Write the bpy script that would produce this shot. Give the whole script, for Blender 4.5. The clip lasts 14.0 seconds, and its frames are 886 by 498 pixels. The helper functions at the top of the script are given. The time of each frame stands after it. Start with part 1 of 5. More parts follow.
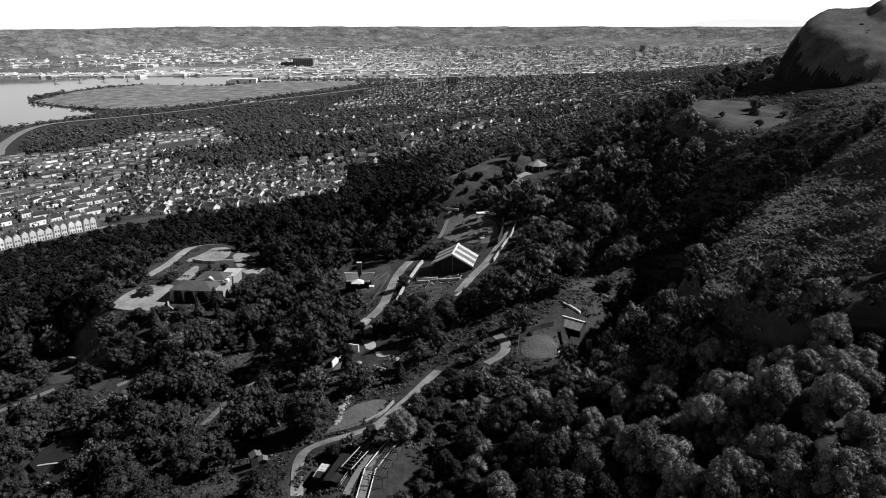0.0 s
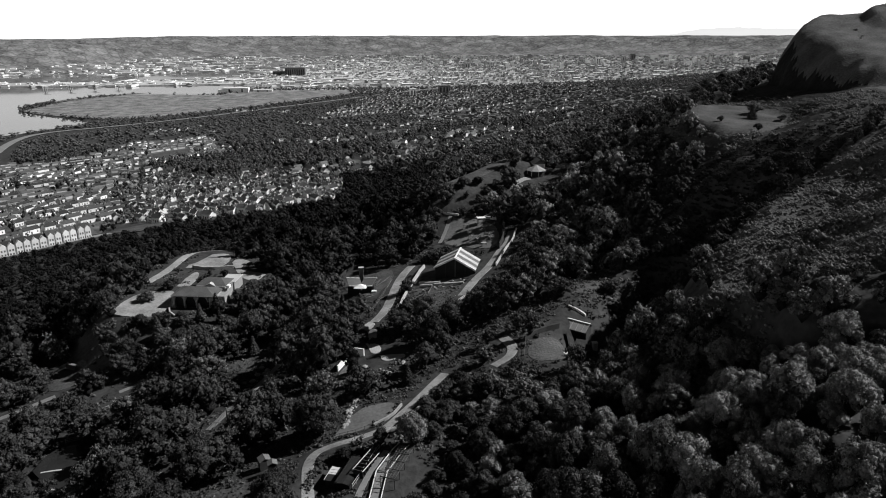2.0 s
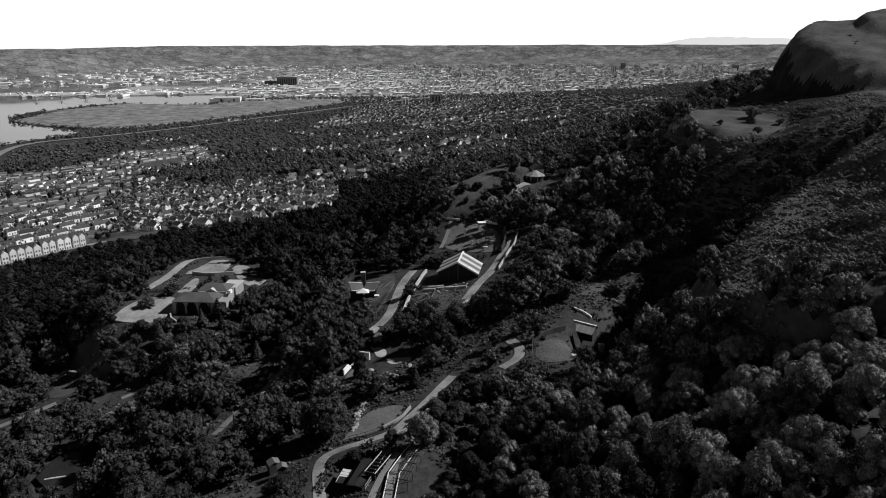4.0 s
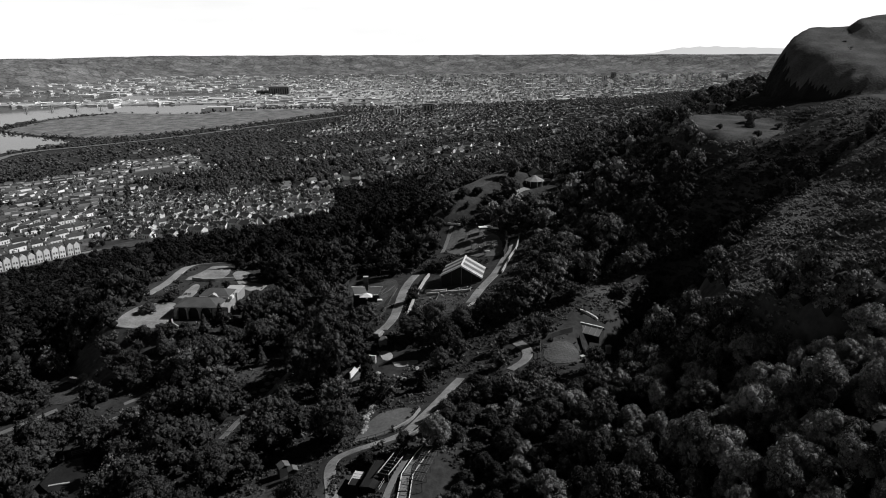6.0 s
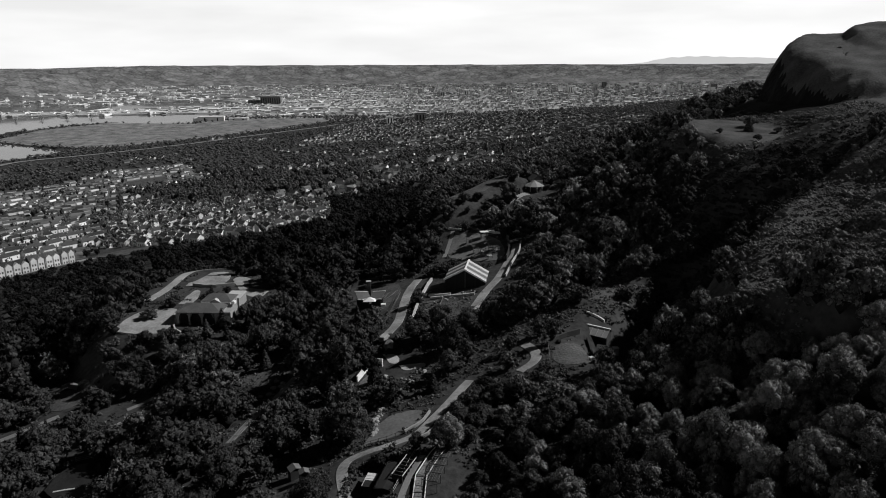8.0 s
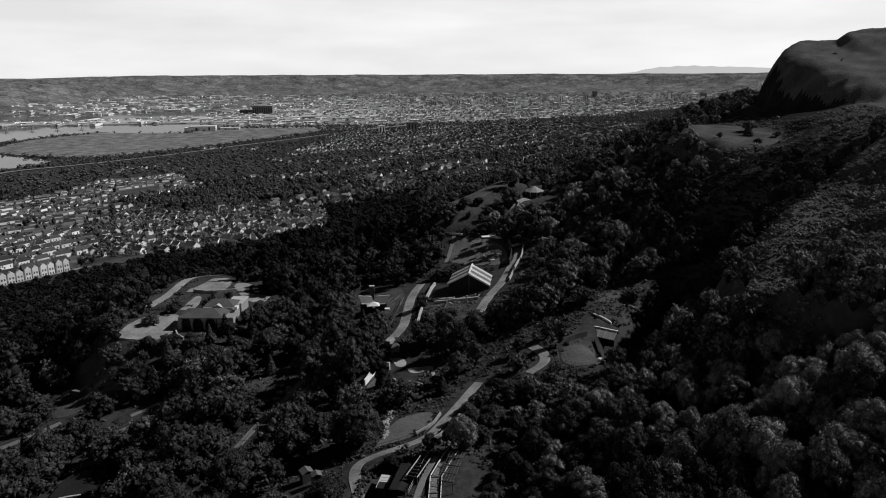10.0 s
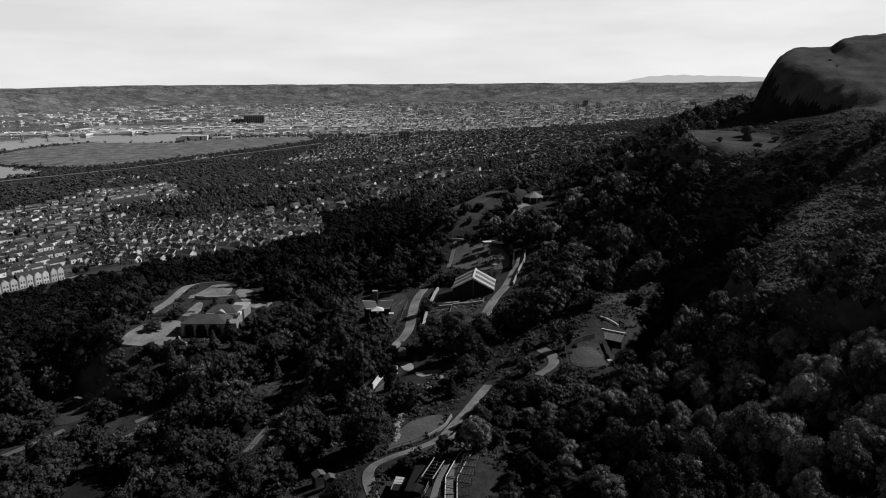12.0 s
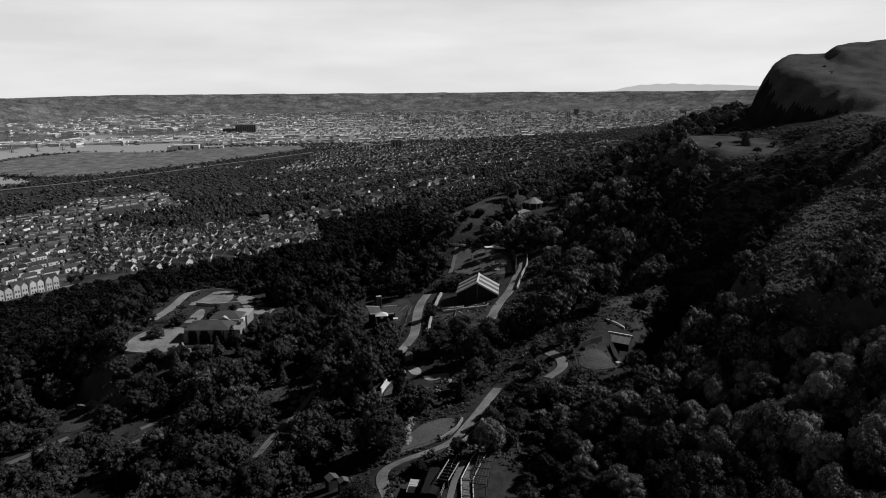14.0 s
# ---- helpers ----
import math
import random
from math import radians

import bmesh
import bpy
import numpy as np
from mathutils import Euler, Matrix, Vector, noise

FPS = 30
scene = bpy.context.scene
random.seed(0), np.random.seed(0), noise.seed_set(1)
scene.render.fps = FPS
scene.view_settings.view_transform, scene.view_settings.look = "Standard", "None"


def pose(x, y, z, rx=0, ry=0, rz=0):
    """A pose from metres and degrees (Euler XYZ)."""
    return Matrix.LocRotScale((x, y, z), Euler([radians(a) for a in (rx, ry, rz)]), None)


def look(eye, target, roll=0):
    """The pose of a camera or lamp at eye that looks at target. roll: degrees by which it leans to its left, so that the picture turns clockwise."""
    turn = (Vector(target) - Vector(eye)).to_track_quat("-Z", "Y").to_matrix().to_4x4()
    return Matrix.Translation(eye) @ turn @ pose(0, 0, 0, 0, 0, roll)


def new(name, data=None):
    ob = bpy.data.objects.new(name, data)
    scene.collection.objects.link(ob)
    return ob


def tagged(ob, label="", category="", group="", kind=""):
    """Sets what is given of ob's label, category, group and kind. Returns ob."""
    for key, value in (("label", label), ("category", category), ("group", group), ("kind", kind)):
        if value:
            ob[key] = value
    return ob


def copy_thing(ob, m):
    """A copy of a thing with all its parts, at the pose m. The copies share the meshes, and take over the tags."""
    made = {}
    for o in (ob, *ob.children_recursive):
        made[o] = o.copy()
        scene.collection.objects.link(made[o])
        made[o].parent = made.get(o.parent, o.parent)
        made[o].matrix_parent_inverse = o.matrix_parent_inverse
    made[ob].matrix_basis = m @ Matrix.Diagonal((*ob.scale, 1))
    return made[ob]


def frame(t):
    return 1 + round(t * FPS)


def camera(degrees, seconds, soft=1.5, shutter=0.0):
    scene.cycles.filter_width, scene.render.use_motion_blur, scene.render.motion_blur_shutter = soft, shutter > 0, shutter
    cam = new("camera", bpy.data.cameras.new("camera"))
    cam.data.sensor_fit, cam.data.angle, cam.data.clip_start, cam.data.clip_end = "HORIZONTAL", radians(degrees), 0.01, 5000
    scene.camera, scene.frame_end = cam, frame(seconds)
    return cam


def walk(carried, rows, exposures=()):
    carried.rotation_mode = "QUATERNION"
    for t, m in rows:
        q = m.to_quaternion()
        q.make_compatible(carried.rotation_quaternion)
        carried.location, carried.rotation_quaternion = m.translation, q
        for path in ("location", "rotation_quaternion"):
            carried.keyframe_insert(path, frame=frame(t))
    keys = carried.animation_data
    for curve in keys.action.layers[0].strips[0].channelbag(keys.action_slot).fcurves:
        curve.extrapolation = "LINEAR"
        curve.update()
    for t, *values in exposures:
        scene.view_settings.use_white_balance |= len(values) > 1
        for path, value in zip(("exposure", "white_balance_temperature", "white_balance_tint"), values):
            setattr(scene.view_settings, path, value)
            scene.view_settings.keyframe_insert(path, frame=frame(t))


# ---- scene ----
cam = camera(66.8, 14.0, soft=1.0)
PATH = [
    (0.0, pose(-2.04, 0.98, 319.25, 71.524, -0.008, 1.855)),
    (1.0, pose(-3.69, 0.66, 318.64, 71.879, 0.046, 1.489)),
    (2.0, pose(-5.39, 0.40, 317.95, 72.246, 0.088, 1.122)),
    (3.0, pose(-7.15, 0.17, 317.19, 72.622, 0.120, 0.753)),
    (4.0, pose(-8.96, -0.01, 316.38, 73.006, 0.144, 0.382)),
    (5.0, pose(-10.82, -0.17, 315.53, 73.396, 0.164, 0.011)),
    (6.0, pose(-12.72, -0.31, 314.65, 73.790, 0.179, -0.362)),
    (7.0, pose(-14.66, -0.44, 313.77, 74.187, 0.193, -0.736)),
    (8.0, pose(-16.62, -0.56, 312.90, 74.584, 0.208, -1.110)),
    (9.0, pose(-18.61, -0.69, 312.06, 74.979, 0.225, -1.486)),
    (10.0, pose(-20.62, -0.82, 311.25, 75.372, 0.246, -1.862)),
    (11.0, pose(-22.65, -0.98, 310.51, 75.759, 0.274, -2.240)),
    (12.0, pose(-24.68, -1.16, 309.83, 76.140, 0.310, -2.617)),
    (13.0, pose(-26.71, -1.38, 309.24, 76.512, 0.357, -2.996)),
    (14.0, pose(-28.74, -1.64, 308.75, 76.874, 0.416, -3.375)),
]
walk(cam, PATH, [(0.0, 0.4), (3.0, 0.15), (8.0, -0.25), (14.0, -0.54)])

# ---- daylight ----
SUN_SIDE, SUN_HIGH = 79, 40      # degrees: from straight ahead towards the right; over the horizon
world = bpy.data.worlds.new("sky")
scene.world = world
world.use_nodes = True
wn, wl = world.node_tree.nodes, world.node_tree.links
sky = wn.new("ShaderNodeTexSky")
sky.sky_type, sky.sun_disc = "NISHITA", False
sky.sun_elevation, sky.sun_rotation = radians(SUN_HIGH), radians(SUN_SIDE)
sky.altitude, sky.dust_density = 300, 1.0
red = wn.new("ShaderNodeSeparateColor")      # black and white film behind a red filter
wl.new(sky.outputs[0], red.inputs[0])
place = wn.new("ShaderNodeTexCoord")
stretch = wn.new("ShaderNodeMapping")
stretch.inputs["Scale"].default_value = (1.6, 1.6, 9)
wl.new(place.outputs["Generated"], stretch.inputs[0])
veil = wn.new("ShaderNodeTexNoise")
veil.inputs["Scale"].default_value, veil.inputs["Detail"].default_value = 2.2, 5
wl.new(stretch.outputs[0], veil.inputs["Vector"])
soft = wn.new("ShaderNodeMapRange")
soft.inputs[1].default_value, soft.inputs[2].default_value = 0.35, 0.7
soft.inputs[3].default_value, soft.inputs[4].default_value = 0.9, 1.1
wl.new(veil.outputs[0], soft.inputs[0])
up = wn.new("ShaderNodeSeparateXYZ")      # bright summer haze, thinning out overhead
wl.new(place.outputs["Generated"], up.inputs[0])


def sum_up(kind, a, b):
    n = wn.new("ShaderNodeMath")
    n.operation = kind
    for k, v in enumerate((a, b)):
        if isinstance(v, (int, float)):
            n.inputs[k].default_value = v
        else:
            wl.new(v, n.inputs[k])
    return n.outputs[0]


thin = sum_up("POWER", sum_up("MULTIPLY", sum_up("MAXIMUM", up.outputs[2], 0.0), 1 / 0.175), 8.0)
haze = sum_up("DIVIDE", 10.8, sum_up("ADD", thin, 1.0))
veiled = sum_up("MULTIPLY", haze, soft.outputs[0])
whole = sum_up("ADD", veiled, sum_up("MULTIPLY", red.outputs[0], 0.12))
wl.new(whole, wn["Background"].inputs[0])
wn["Background"].inputs[1].default_value = 0.10
sun = new("sun", bpy.data.lights.new("sun", "SUN"))
sun.data.energy, sun.data.angle, sun.data.color = 5.0, radians(0.5), (1, 1, 1)
a, b = radians(SUN_SIDE), radians(SUN_HIGH)
sun.matrix_world = look((0, 0, 600), (-math.sin(a) * math.cos(b), -math.cos(a) * math.cos(b), 600 - math.sin(b)))

# ---- materials: the film is black and white, so all are greys ----


def surface(name, low, high, size, rough=0.9, fine=None, bump=0.0, per_piece=0.0, per_object=0.0, through_light=0.0, spec=0.2, stretched=(1, 1, 1)):
    """A grey surface whose shade wanders between low and high: broad patches of that size in metres, and finer grain."""
    m = bpy.data.materials.new(name)
    m.use_nodes = True
    n, l = m.node_tree.nodes, m.node_tree.links
    b = n["Principled BSDF"]
    b.inputs["Roughness"].default_value = rough
    b.inputs["Specular IOR Level"].default_value = spec
    pos = n.new("ShaderNodeNewGeometry")
    vec = n.new("ShaderNodeMapping")
    vec.inputs["Scale"].default_value = stretched
    l.new(pos.outputs["Position"], vec.inputs[0])
    big, small = n.new("ShaderNodeTexNoise"), n.new("ShaderNodeTexNoise")
    big.inputs["Scale"].default_value, big.inputs["Detail"].default_value = 1 / size, 3
    small.inputs["Scale"].default_value, small.inputs["Detail"].default_value = 1 / (fine or size / 12), 4
    l.new(vec.outputs[0], big.inputs["Vector"])
    l.new(vec.outputs[0], small.inputs["Vector"])
    mix = n.new("ShaderNodeMix")
    mix.inputs[0].default_value = 0.45
    l.new(big.outputs[0], mix.inputs[2])
    l.new(small.outputs[0], mix.inputs[3])
    fac = mix.outputs[0]
    for amount, sock in ((per_piece, "Random Per Island"), (per_object, "Random")):
        if amount:
            src = pos if sock == "Random Per Island" else n.new("ShaderNodeObjectInfo")
            more = n.new("ShaderNodeMix")
            more.inputs[0].default_value = amount
            l.new(fac, more.inputs[2])
            l.new(src.outputs[sock], more.inputs[3])
            fac = more.outputs[0]
    ramp = n.new("ShaderNodeMapRange")
    ramp.inputs[1].default_value, ramp.inputs[2].default_value = 0.3, 0.7
    ramp.inputs[3].default_value, ramp.inputs[4].default_value = low, high
    l.new(fac, ramp.inputs[0])
    l.new(ramp.outputs[0], b.inputs["Base Color"])
    if bump:
        bp = n.new("ShaderNodeBump")
        bp.inputs["Strength"].default_value, bp.inputs["Distance"].default_value = (1.0 if through_light or "leaves" in name else 0.6), bump
        l.new(small.outputs[0], bp.inputs["Height"])
        l.new(bp.outputs[0], b.inputs["Normal"])
    if through_light:
        t, x = n.new("ShaderNodeBsdfTranslucent"), n.new("ShaderNodeMixShader")
        x.inputs[0].default_value = through_light
        l.new(ramp.outputs[0], t.inputs[0])
        l.new(b.outputs[0], x.inputs[1])
        l.new(t.outputs[0], x.inputs[2])
        l.new(x.outputs[0], n["Material Output"].inputs[0])
    return m


LEAF = surface("leaves", 0.028, 0.225, 11, 0.9, 0.4, bump=0.6, per_piece=0.42, per_object=0.25, through_light=0.08, spec=0.02)
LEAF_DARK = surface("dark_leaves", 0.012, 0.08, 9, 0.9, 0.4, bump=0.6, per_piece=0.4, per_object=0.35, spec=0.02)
# evergreens of the west wood; in the gully, shade put into leaf colour
LEAF_DEEP = surface("evergreen_and_shade_leaves", 0.006, 0.042, 9, 0.9, 0.5, bump=0.5, per_piece=0.25, per_object=0.35, spec=0.02)
SHRUB = surface("shrub_leaves", 0.045, 0.15, 8, 0.9, 0.6, bump=0.2, per_piece=0.3, spec=0.02)
# near-black crown cores: the shade between the tufts put into colour
CORE = surface("shaded_inner_leaves", 0.01, 0.035, 9, 0.95, 0.35, bump=0.5, per_object=0.2, spec=0.0)
CORE_DARK = surface("shaded_inner_dark_leaves", 0.008, 0.03, 9, 0.95, 0.35, bump=0.5, spec=0.0)
# leaf tone lifted to take in the haze over the distance
LEAF_FAR = surface("hazed_town_leaves", 0.04, 0.13, 14, 0.9, 3.0, per_piece=0.3, spec=0.02)
BARK = surface("bark", 0.03, 0.08, 2, 0.9, 0.2)
LAND = surface("rough_ground", 0.018, 0.07, 9, 0.95, 1.5, bump=0.4, spec=0.05)
MOOR = surface("moor_grass", 0.03, 0.11, 9, 0.95, 0.7, bump=0.6, spec=0.05)
# darker than real basalt: the shade on the cliff face put into colour
ROCK = surface("shaded_basalt", 0.008, 0.022, 9, 0.95, 1.5, bump=1.5, spec=0.05)
GRASS = surface("mown_grass", 0.08, 0.17, 7, 0.95, 0.8, bump=0.15, spec=0.03)
PAVING = surface("pale_gravel", 0.12, 0.36, 6, 0.9, 0.7, bump=0.03)
TARMAC = surface("worn_tarmac", 0.14, 0.24, 8, 0.9, 0.5)
STONE = surface("pale_stone", 0.3, 0.5, 2, 0.85, 0.3, bump=0.1)
SLATE = surface("slate_roof", 0.03, 0.08, 6, 0.9, 0.5, per_object=0.4, spec=0.05)
WHITE = surface("white_render", 0.6, 0.85, 5, 0.8, 0.6, per_object=0.3)
WOOD = surface("weathered_timber", 0.08, 0.18, 2, 0.85, 0.2)
DARK_WOOD = surface("dark_timber", 0.02, 0.05, 2, 0.8, 0.2)
PAINT = surface("white_paint", 0.6, 0.8, 2, 0.6, 0.3)
GLASS_DARK = surface("dark_window", 0.01, 0.02, 2, 0.15, spec=0.5)
WINDOW = surface("house_window", 0.05, 0.14, 3, 0.3, 0.5, spec=0.4)
STREETS = surface("gardens_and_streets", 0.035, 0.17, 26, 0.95, 5, spec=0.05)
# made paler than nearer ground: haze over the city put into colour
CITY = surface("hazed_city_ground", 0.1, 0.4, 60, 0.95, 11)
FIELDS = surface("far_fields", 0.035, 0.26, 70, 0.95, 11, stretched=(0.8, 1.0, 1.0))


def field_pattern(m, size):
    """Lays hedged fields of that size over a surface: each field takes a shade of its own, and hedges run dark between them."""
    n, l = m.node_tree.nodes, m.node_tree.links
    b = n["Principled BSDF"]
    old = b.inputs["Base Color"].links[0].from_socket
    cell, rim = n.new("ShaderNodeTexVoronoi"), n.new("ShaderNodeTexVoronoi")
    rim.feature = "DISTANCE_TO_EDGE"
    where = n["Mapping"].outputs[0]
    for v in (cell, rim):
        v.inputs["Scale"].default_value = 1 / size
        l.new(where, v.inputs["Vector"])
    tone = n.new("ShaderNodeSeparateColor")
    l.new(cell.outputs["Color"], tone.inputs[0])
    shade, hedge_line, both = n.new("ShaderNodeMapRange"), n.new("ShaderNodeMapRange"), n.new("ShaderNodeMath")
    shade.inputs[3].default_value, shade.inputs[4].default_value = 0.75, 1.3
    l.new(tone.outputs[0], shade.inputs[0])
    hedge_line.inputs[1].default_value, hedge_line.inputs[2].default_value = 0.03, 0.1
    hedge_line.inputs[3].default_value, hedge_line.inputs[4].default_value = 0.7, 1.0
    l.new(rim.outputs[0], hedge_line.inputs[0])
    both.operation = "MULTIPLY"
    l.new(shade.outputs[0], both.inputs[0])
    l.new(hedge_line.outputs[0], both.inputs[1])
    whole = n.new("ShaderNodeMath")
    whole.operation = "MULTIPLY"
    l.new(old, whole.inputs[0])
    l.new(both.outputs[0], whole.inputs[1])
    l.new(whole.outputs[0], b.inputs["Base Color"])


field_pattern(FIELDS, 42)
WATER = surface("water", 0.06, 0.1, 300, 0.04, 40, spec=1.0)
POND_WATER = surface("pond_water", 0.015, 0.03, 5, 0.1, 0.6, bump=0.02, spec=0.5)


# ---- the lie of the land ----
EYE = np.array((-15.0, 0.0, 314.0))      # middle of the flight path
SEA = 45.0
HX = (-2700, -2300, -1900, -1600, -1413, -1240, -944, -800, -615, -430, -380, -280, -203, -95, -30, 0, 30, 40, 50, 60, 75, 105, 130, 200, 400)
HZ = (47.5, 52, 66, 77, 84, 92, 116, 126, 148, 169, 174, 188, 202, 222, 237, 243, 252, 258, 264, 269, 276, 288, 292, 300, 310)


def step(a, b, v):
    k = np.clip((v - a) / (b - a), 0, 1)
    return k * k * (3 - 2 * k)


def waves(x, y, size, seed=0):
    """Soft uneven ground, about -1 to 1."""
    a = seed * 1.7
    x, y = x / size, y / size
    return (np.sin(x * 5.1 + 1.3 * np.sin(y * 3.7 + a) + a) + np.sin(y * 4.6 + 1.7 * np.sin(x * 2.9 - a) + 2 * a)
            + 0.6 * np.sin(x * 9.7 - y * 8.3 + 3 * a) + 0.5 * np.sin(x * 13.1 + y * 11.7 + 2 * np.sin(y * 5 + a))) / 3.1


def ridge(x, y, a, b, wide, high):
    """A soft ridge or hollow along the line from a to b."""
    ax, ay, bx, by = *a, *b
    k = np.clip(((x - ax) * (bx - ax) + (y - ay) * (by - ay)) / ((bx - ax) ** 2 + (by - ay) ** 2), 0, 1)
    d2 = (x - ax - k * (bx - ax)) ** 2 + (y - ay - k * (by - ay)) ** 2
    return high * np.exp(-d2 / (2 * wide * wide))


def inside(x, y, poly):
    """Which points lie in a polygon of the plan."""
    hit = np.zeros(np.shape(x), bool)
    for (x0, y0), (x1, y1) in zip(poly, poly[1:] + poly[:1]):
        if y0 != y1:
            hit ^= ((y0 > y) != (y1 > y)) & (x < (x1 - x0) * (y - y0) / (y1 - y0) + x0)
    return hit


LOUGH = [(-5144, 3600), (-2617, 3706), (-1958, 3716), (-1445, 3856), (-1174, 3837), (-1064, 3546), (-1142, 3259), (-1367, 3255), (-1566, 3319), (-1688, 3139), (-1713, 2963), (-1778, 2855), (-1685, 2587), (-1587, 2448), (-1426, 2341), (-1177, 2197), (-1174, 2101), (-1222, 1947), (-1253, 1798), (-1274, 1736), (-2059, 1286), (-5144, 428)]
CHANNEL = [(-5144, 4640), (-3254, 4630), (-2789, 4842), (-2317, 4609), (-2007, 5038), (-1628, 5284), (-1458, 5005), (-1505, 4554), (-1848, 4254), (-2061, 4090), (-2822, 4004), (-5144, 4010)]


def ground(x, y):
    """The height of the land over the sea at a place of the plan."""
    x, y = np.asarray(x, float), np.asarray(y, float)
    lean = 40 * np.log1p(np.exp(np.clip((y - 350) / 40, -30, 30))) + np.maximum(0, y - 1550)
    u = x - 0.68 * lean + 0.15 * np.clip(120 - y, 0, 120)
    z = (np.interp(u - 6, HX, HZ) + np.interp(u, HX, HZ) + np.interp(u + 6, HX, HZ)) / 3
    z = z + 0.1 * np.clip(250 - y, 0, 150) * np.clip((x - 60) / 60, 0, 1)
    z = z + ridge(x, y, (32, 150), (50, 170), 8, -14) + ridge(x, y, (50, 170), (68, 188), 8, -9) + ridge(x, y, (38, 196), (54, 218), 9, -7)      # the gully
    z = z + ridge(x, y, (42, 134), (68, 162), 6, 2.5) + ridge(x, y, (118, 226), (134, 240), 16, 6)      # the spur's crest
    z = z + ridge(x, y, (58, 128), (74, 134), 4, -3) + ridge(x, y, (76, 148), (94, 158), 5, -3)
    z = z + ridge(x, y, (-8, 288), (16, 316), 15, 16) + ridge(x, y, (-32, 100), (-22, 110), 9, 2.5) + ridge(x, y, (-29.5, 103), (-26.5, 108.5), 2.6, -2.3)
    toe = np.interp(y, (100, 116, 130, 146, 170), (49, 45.5, 43, 43, 60))
    rise = 3 + 7.5 * np.exp(-((x - 55) / 10) ** 2 - ((y - 114) / 11) ** 2)
    z = z + rise * step(0, 7, x - toe) * (1 - step(72, 86, x)) * step(97, 107, y) * (1 - step(158, 172, y))      # the spur's steep flank
    z = z - 0.4 * np.maximum(0, x - 47) * step(110, 94, y)      # unseen hillside beside the flight path, lowered to keep sun on the trees
    shelf = 1 - step(0.7, 1.3, np.hypot((x - 99) / 21, (y - 260) / 38))
    z = z + shelf * (287.5 + 0.04 * (y - 240) + 0.6 * waves(x, y, 22, 8) - z)      # the grassy shelf under the cliff
    flat = 1 - step(0.75, 1.25, np.hypot((x + 101) / 35, (y - 232) / 47))
    z = z + flat * (231 - z)      # the terrace of the large house
    basin = 1 - step(0.95, 1.35, np.hypot((x + 96.5) / 7.2, (y - 134.2) / 9.5))
    z = z + basin * (220.2 - z)      # the pond's bed
    near = 1 - step(600, 900, np.hypot(x, y))
    z = z + near * (0.5 * waves(x, y, 60) + 1.2 * waves(x, y, 190, 2) * step(20, 60, x))
    z = z + 1.3 * waves(x, y, 17, 5) * step(36, 48, x) * (1 - step(108, 125, x)) * step(100, 112, y) * (1 - step(205, 225, y))      # folds of the spur
    # the basalt cliff and the moor on top of it
    edge = np.interp(y, (150, 200, 240, 270, 300, 325, 342, 420, 520), (182, 160, 150, 145, 141, 142, 155, 238, 330))
    edge = edge + 2.4 * waves(x * 0.3, y, 30, 5) + 0.5 * waves(y, x * 0.2, 9, 3)
    moor = 315 + 0.24 * np.minimum(y - 299, 46) + 0.03 * (x - 150) + 0.9 * waves(x, y, 55, 4) + 0.35 * waves(x, y, 12, 1)
    moor = moor + 5 * step(0, 7, x - edge - 34 - 8 * waves(x, y, 80, 6)) * step(300, 330, y) - 7 * step(14, 0, x - edge) * (0.5 + 0.5 * waves(y, x, 18, 3))
    k = 1 - (1 - np.clip((x - edge + 2) / 17, 0, 1)) ** 3.4      # a steep face under a rounded brow
    scree = 3 * step(-26, -2, x - edge) * (1 - k) * step(225, 260, y)
    z = z + scree + k * np.maximum(moor - z, 0) * step(165, 215, y) * (1 - step(480, 600, y))
    # flat shore, then the far hills beyond the city
    d = np.hypot(x - EYE[0], y - EYE[1])
    side = np.degrees(np.arctan2(x - EYE[0], np.maximum(y, 1)))
    far_hills = 222 + 12 * waves(side * 8, d * 0.01, 60, 1) + 5 * waves(side * 8, d * 0.01, 14, 7)
    far_hills = far_hills - 50 * step(-22, -30, side)
    z = z + step(6000, 13300, d) * far_hills * (0.75 + 0.25 * step(7700, 12900, d)) * (1 + 0.10 * waves(x, y, 2200, 3))
    z = z + 175 * step(-22, -31, side + 3 * waves(x, y, 4000, 2)) * step(5650, 7700, d) * (1 - step(8100, 11100, d)) * (1 + 0.1 * waves(x, y, 1500))
    wet = inside(x, y, LOUGH) | inside(x, y, CHANNEL)
    return np.where(wet, SEA - 6.0, z)


def drawn_in(p):
    """Land farther than 1.5 km is drawn in towards the eye, in proportion, so that all of it lies within the lens's reach of 5 km."""
    p = np.asarray(p, float)
    v = p - EYE
    d = np.maximum(np.hypot(v[..., 0], v[..., 1]), 1e-6)
    to = np.where(d > 1500, 1500 + 3300 * (1 - np.exp(-(d - 1500) / 3300)), d)
    return EYE + v * (to / d)[..., None]

# ---- building helpers ----
rng = np.random.default_rng(7)


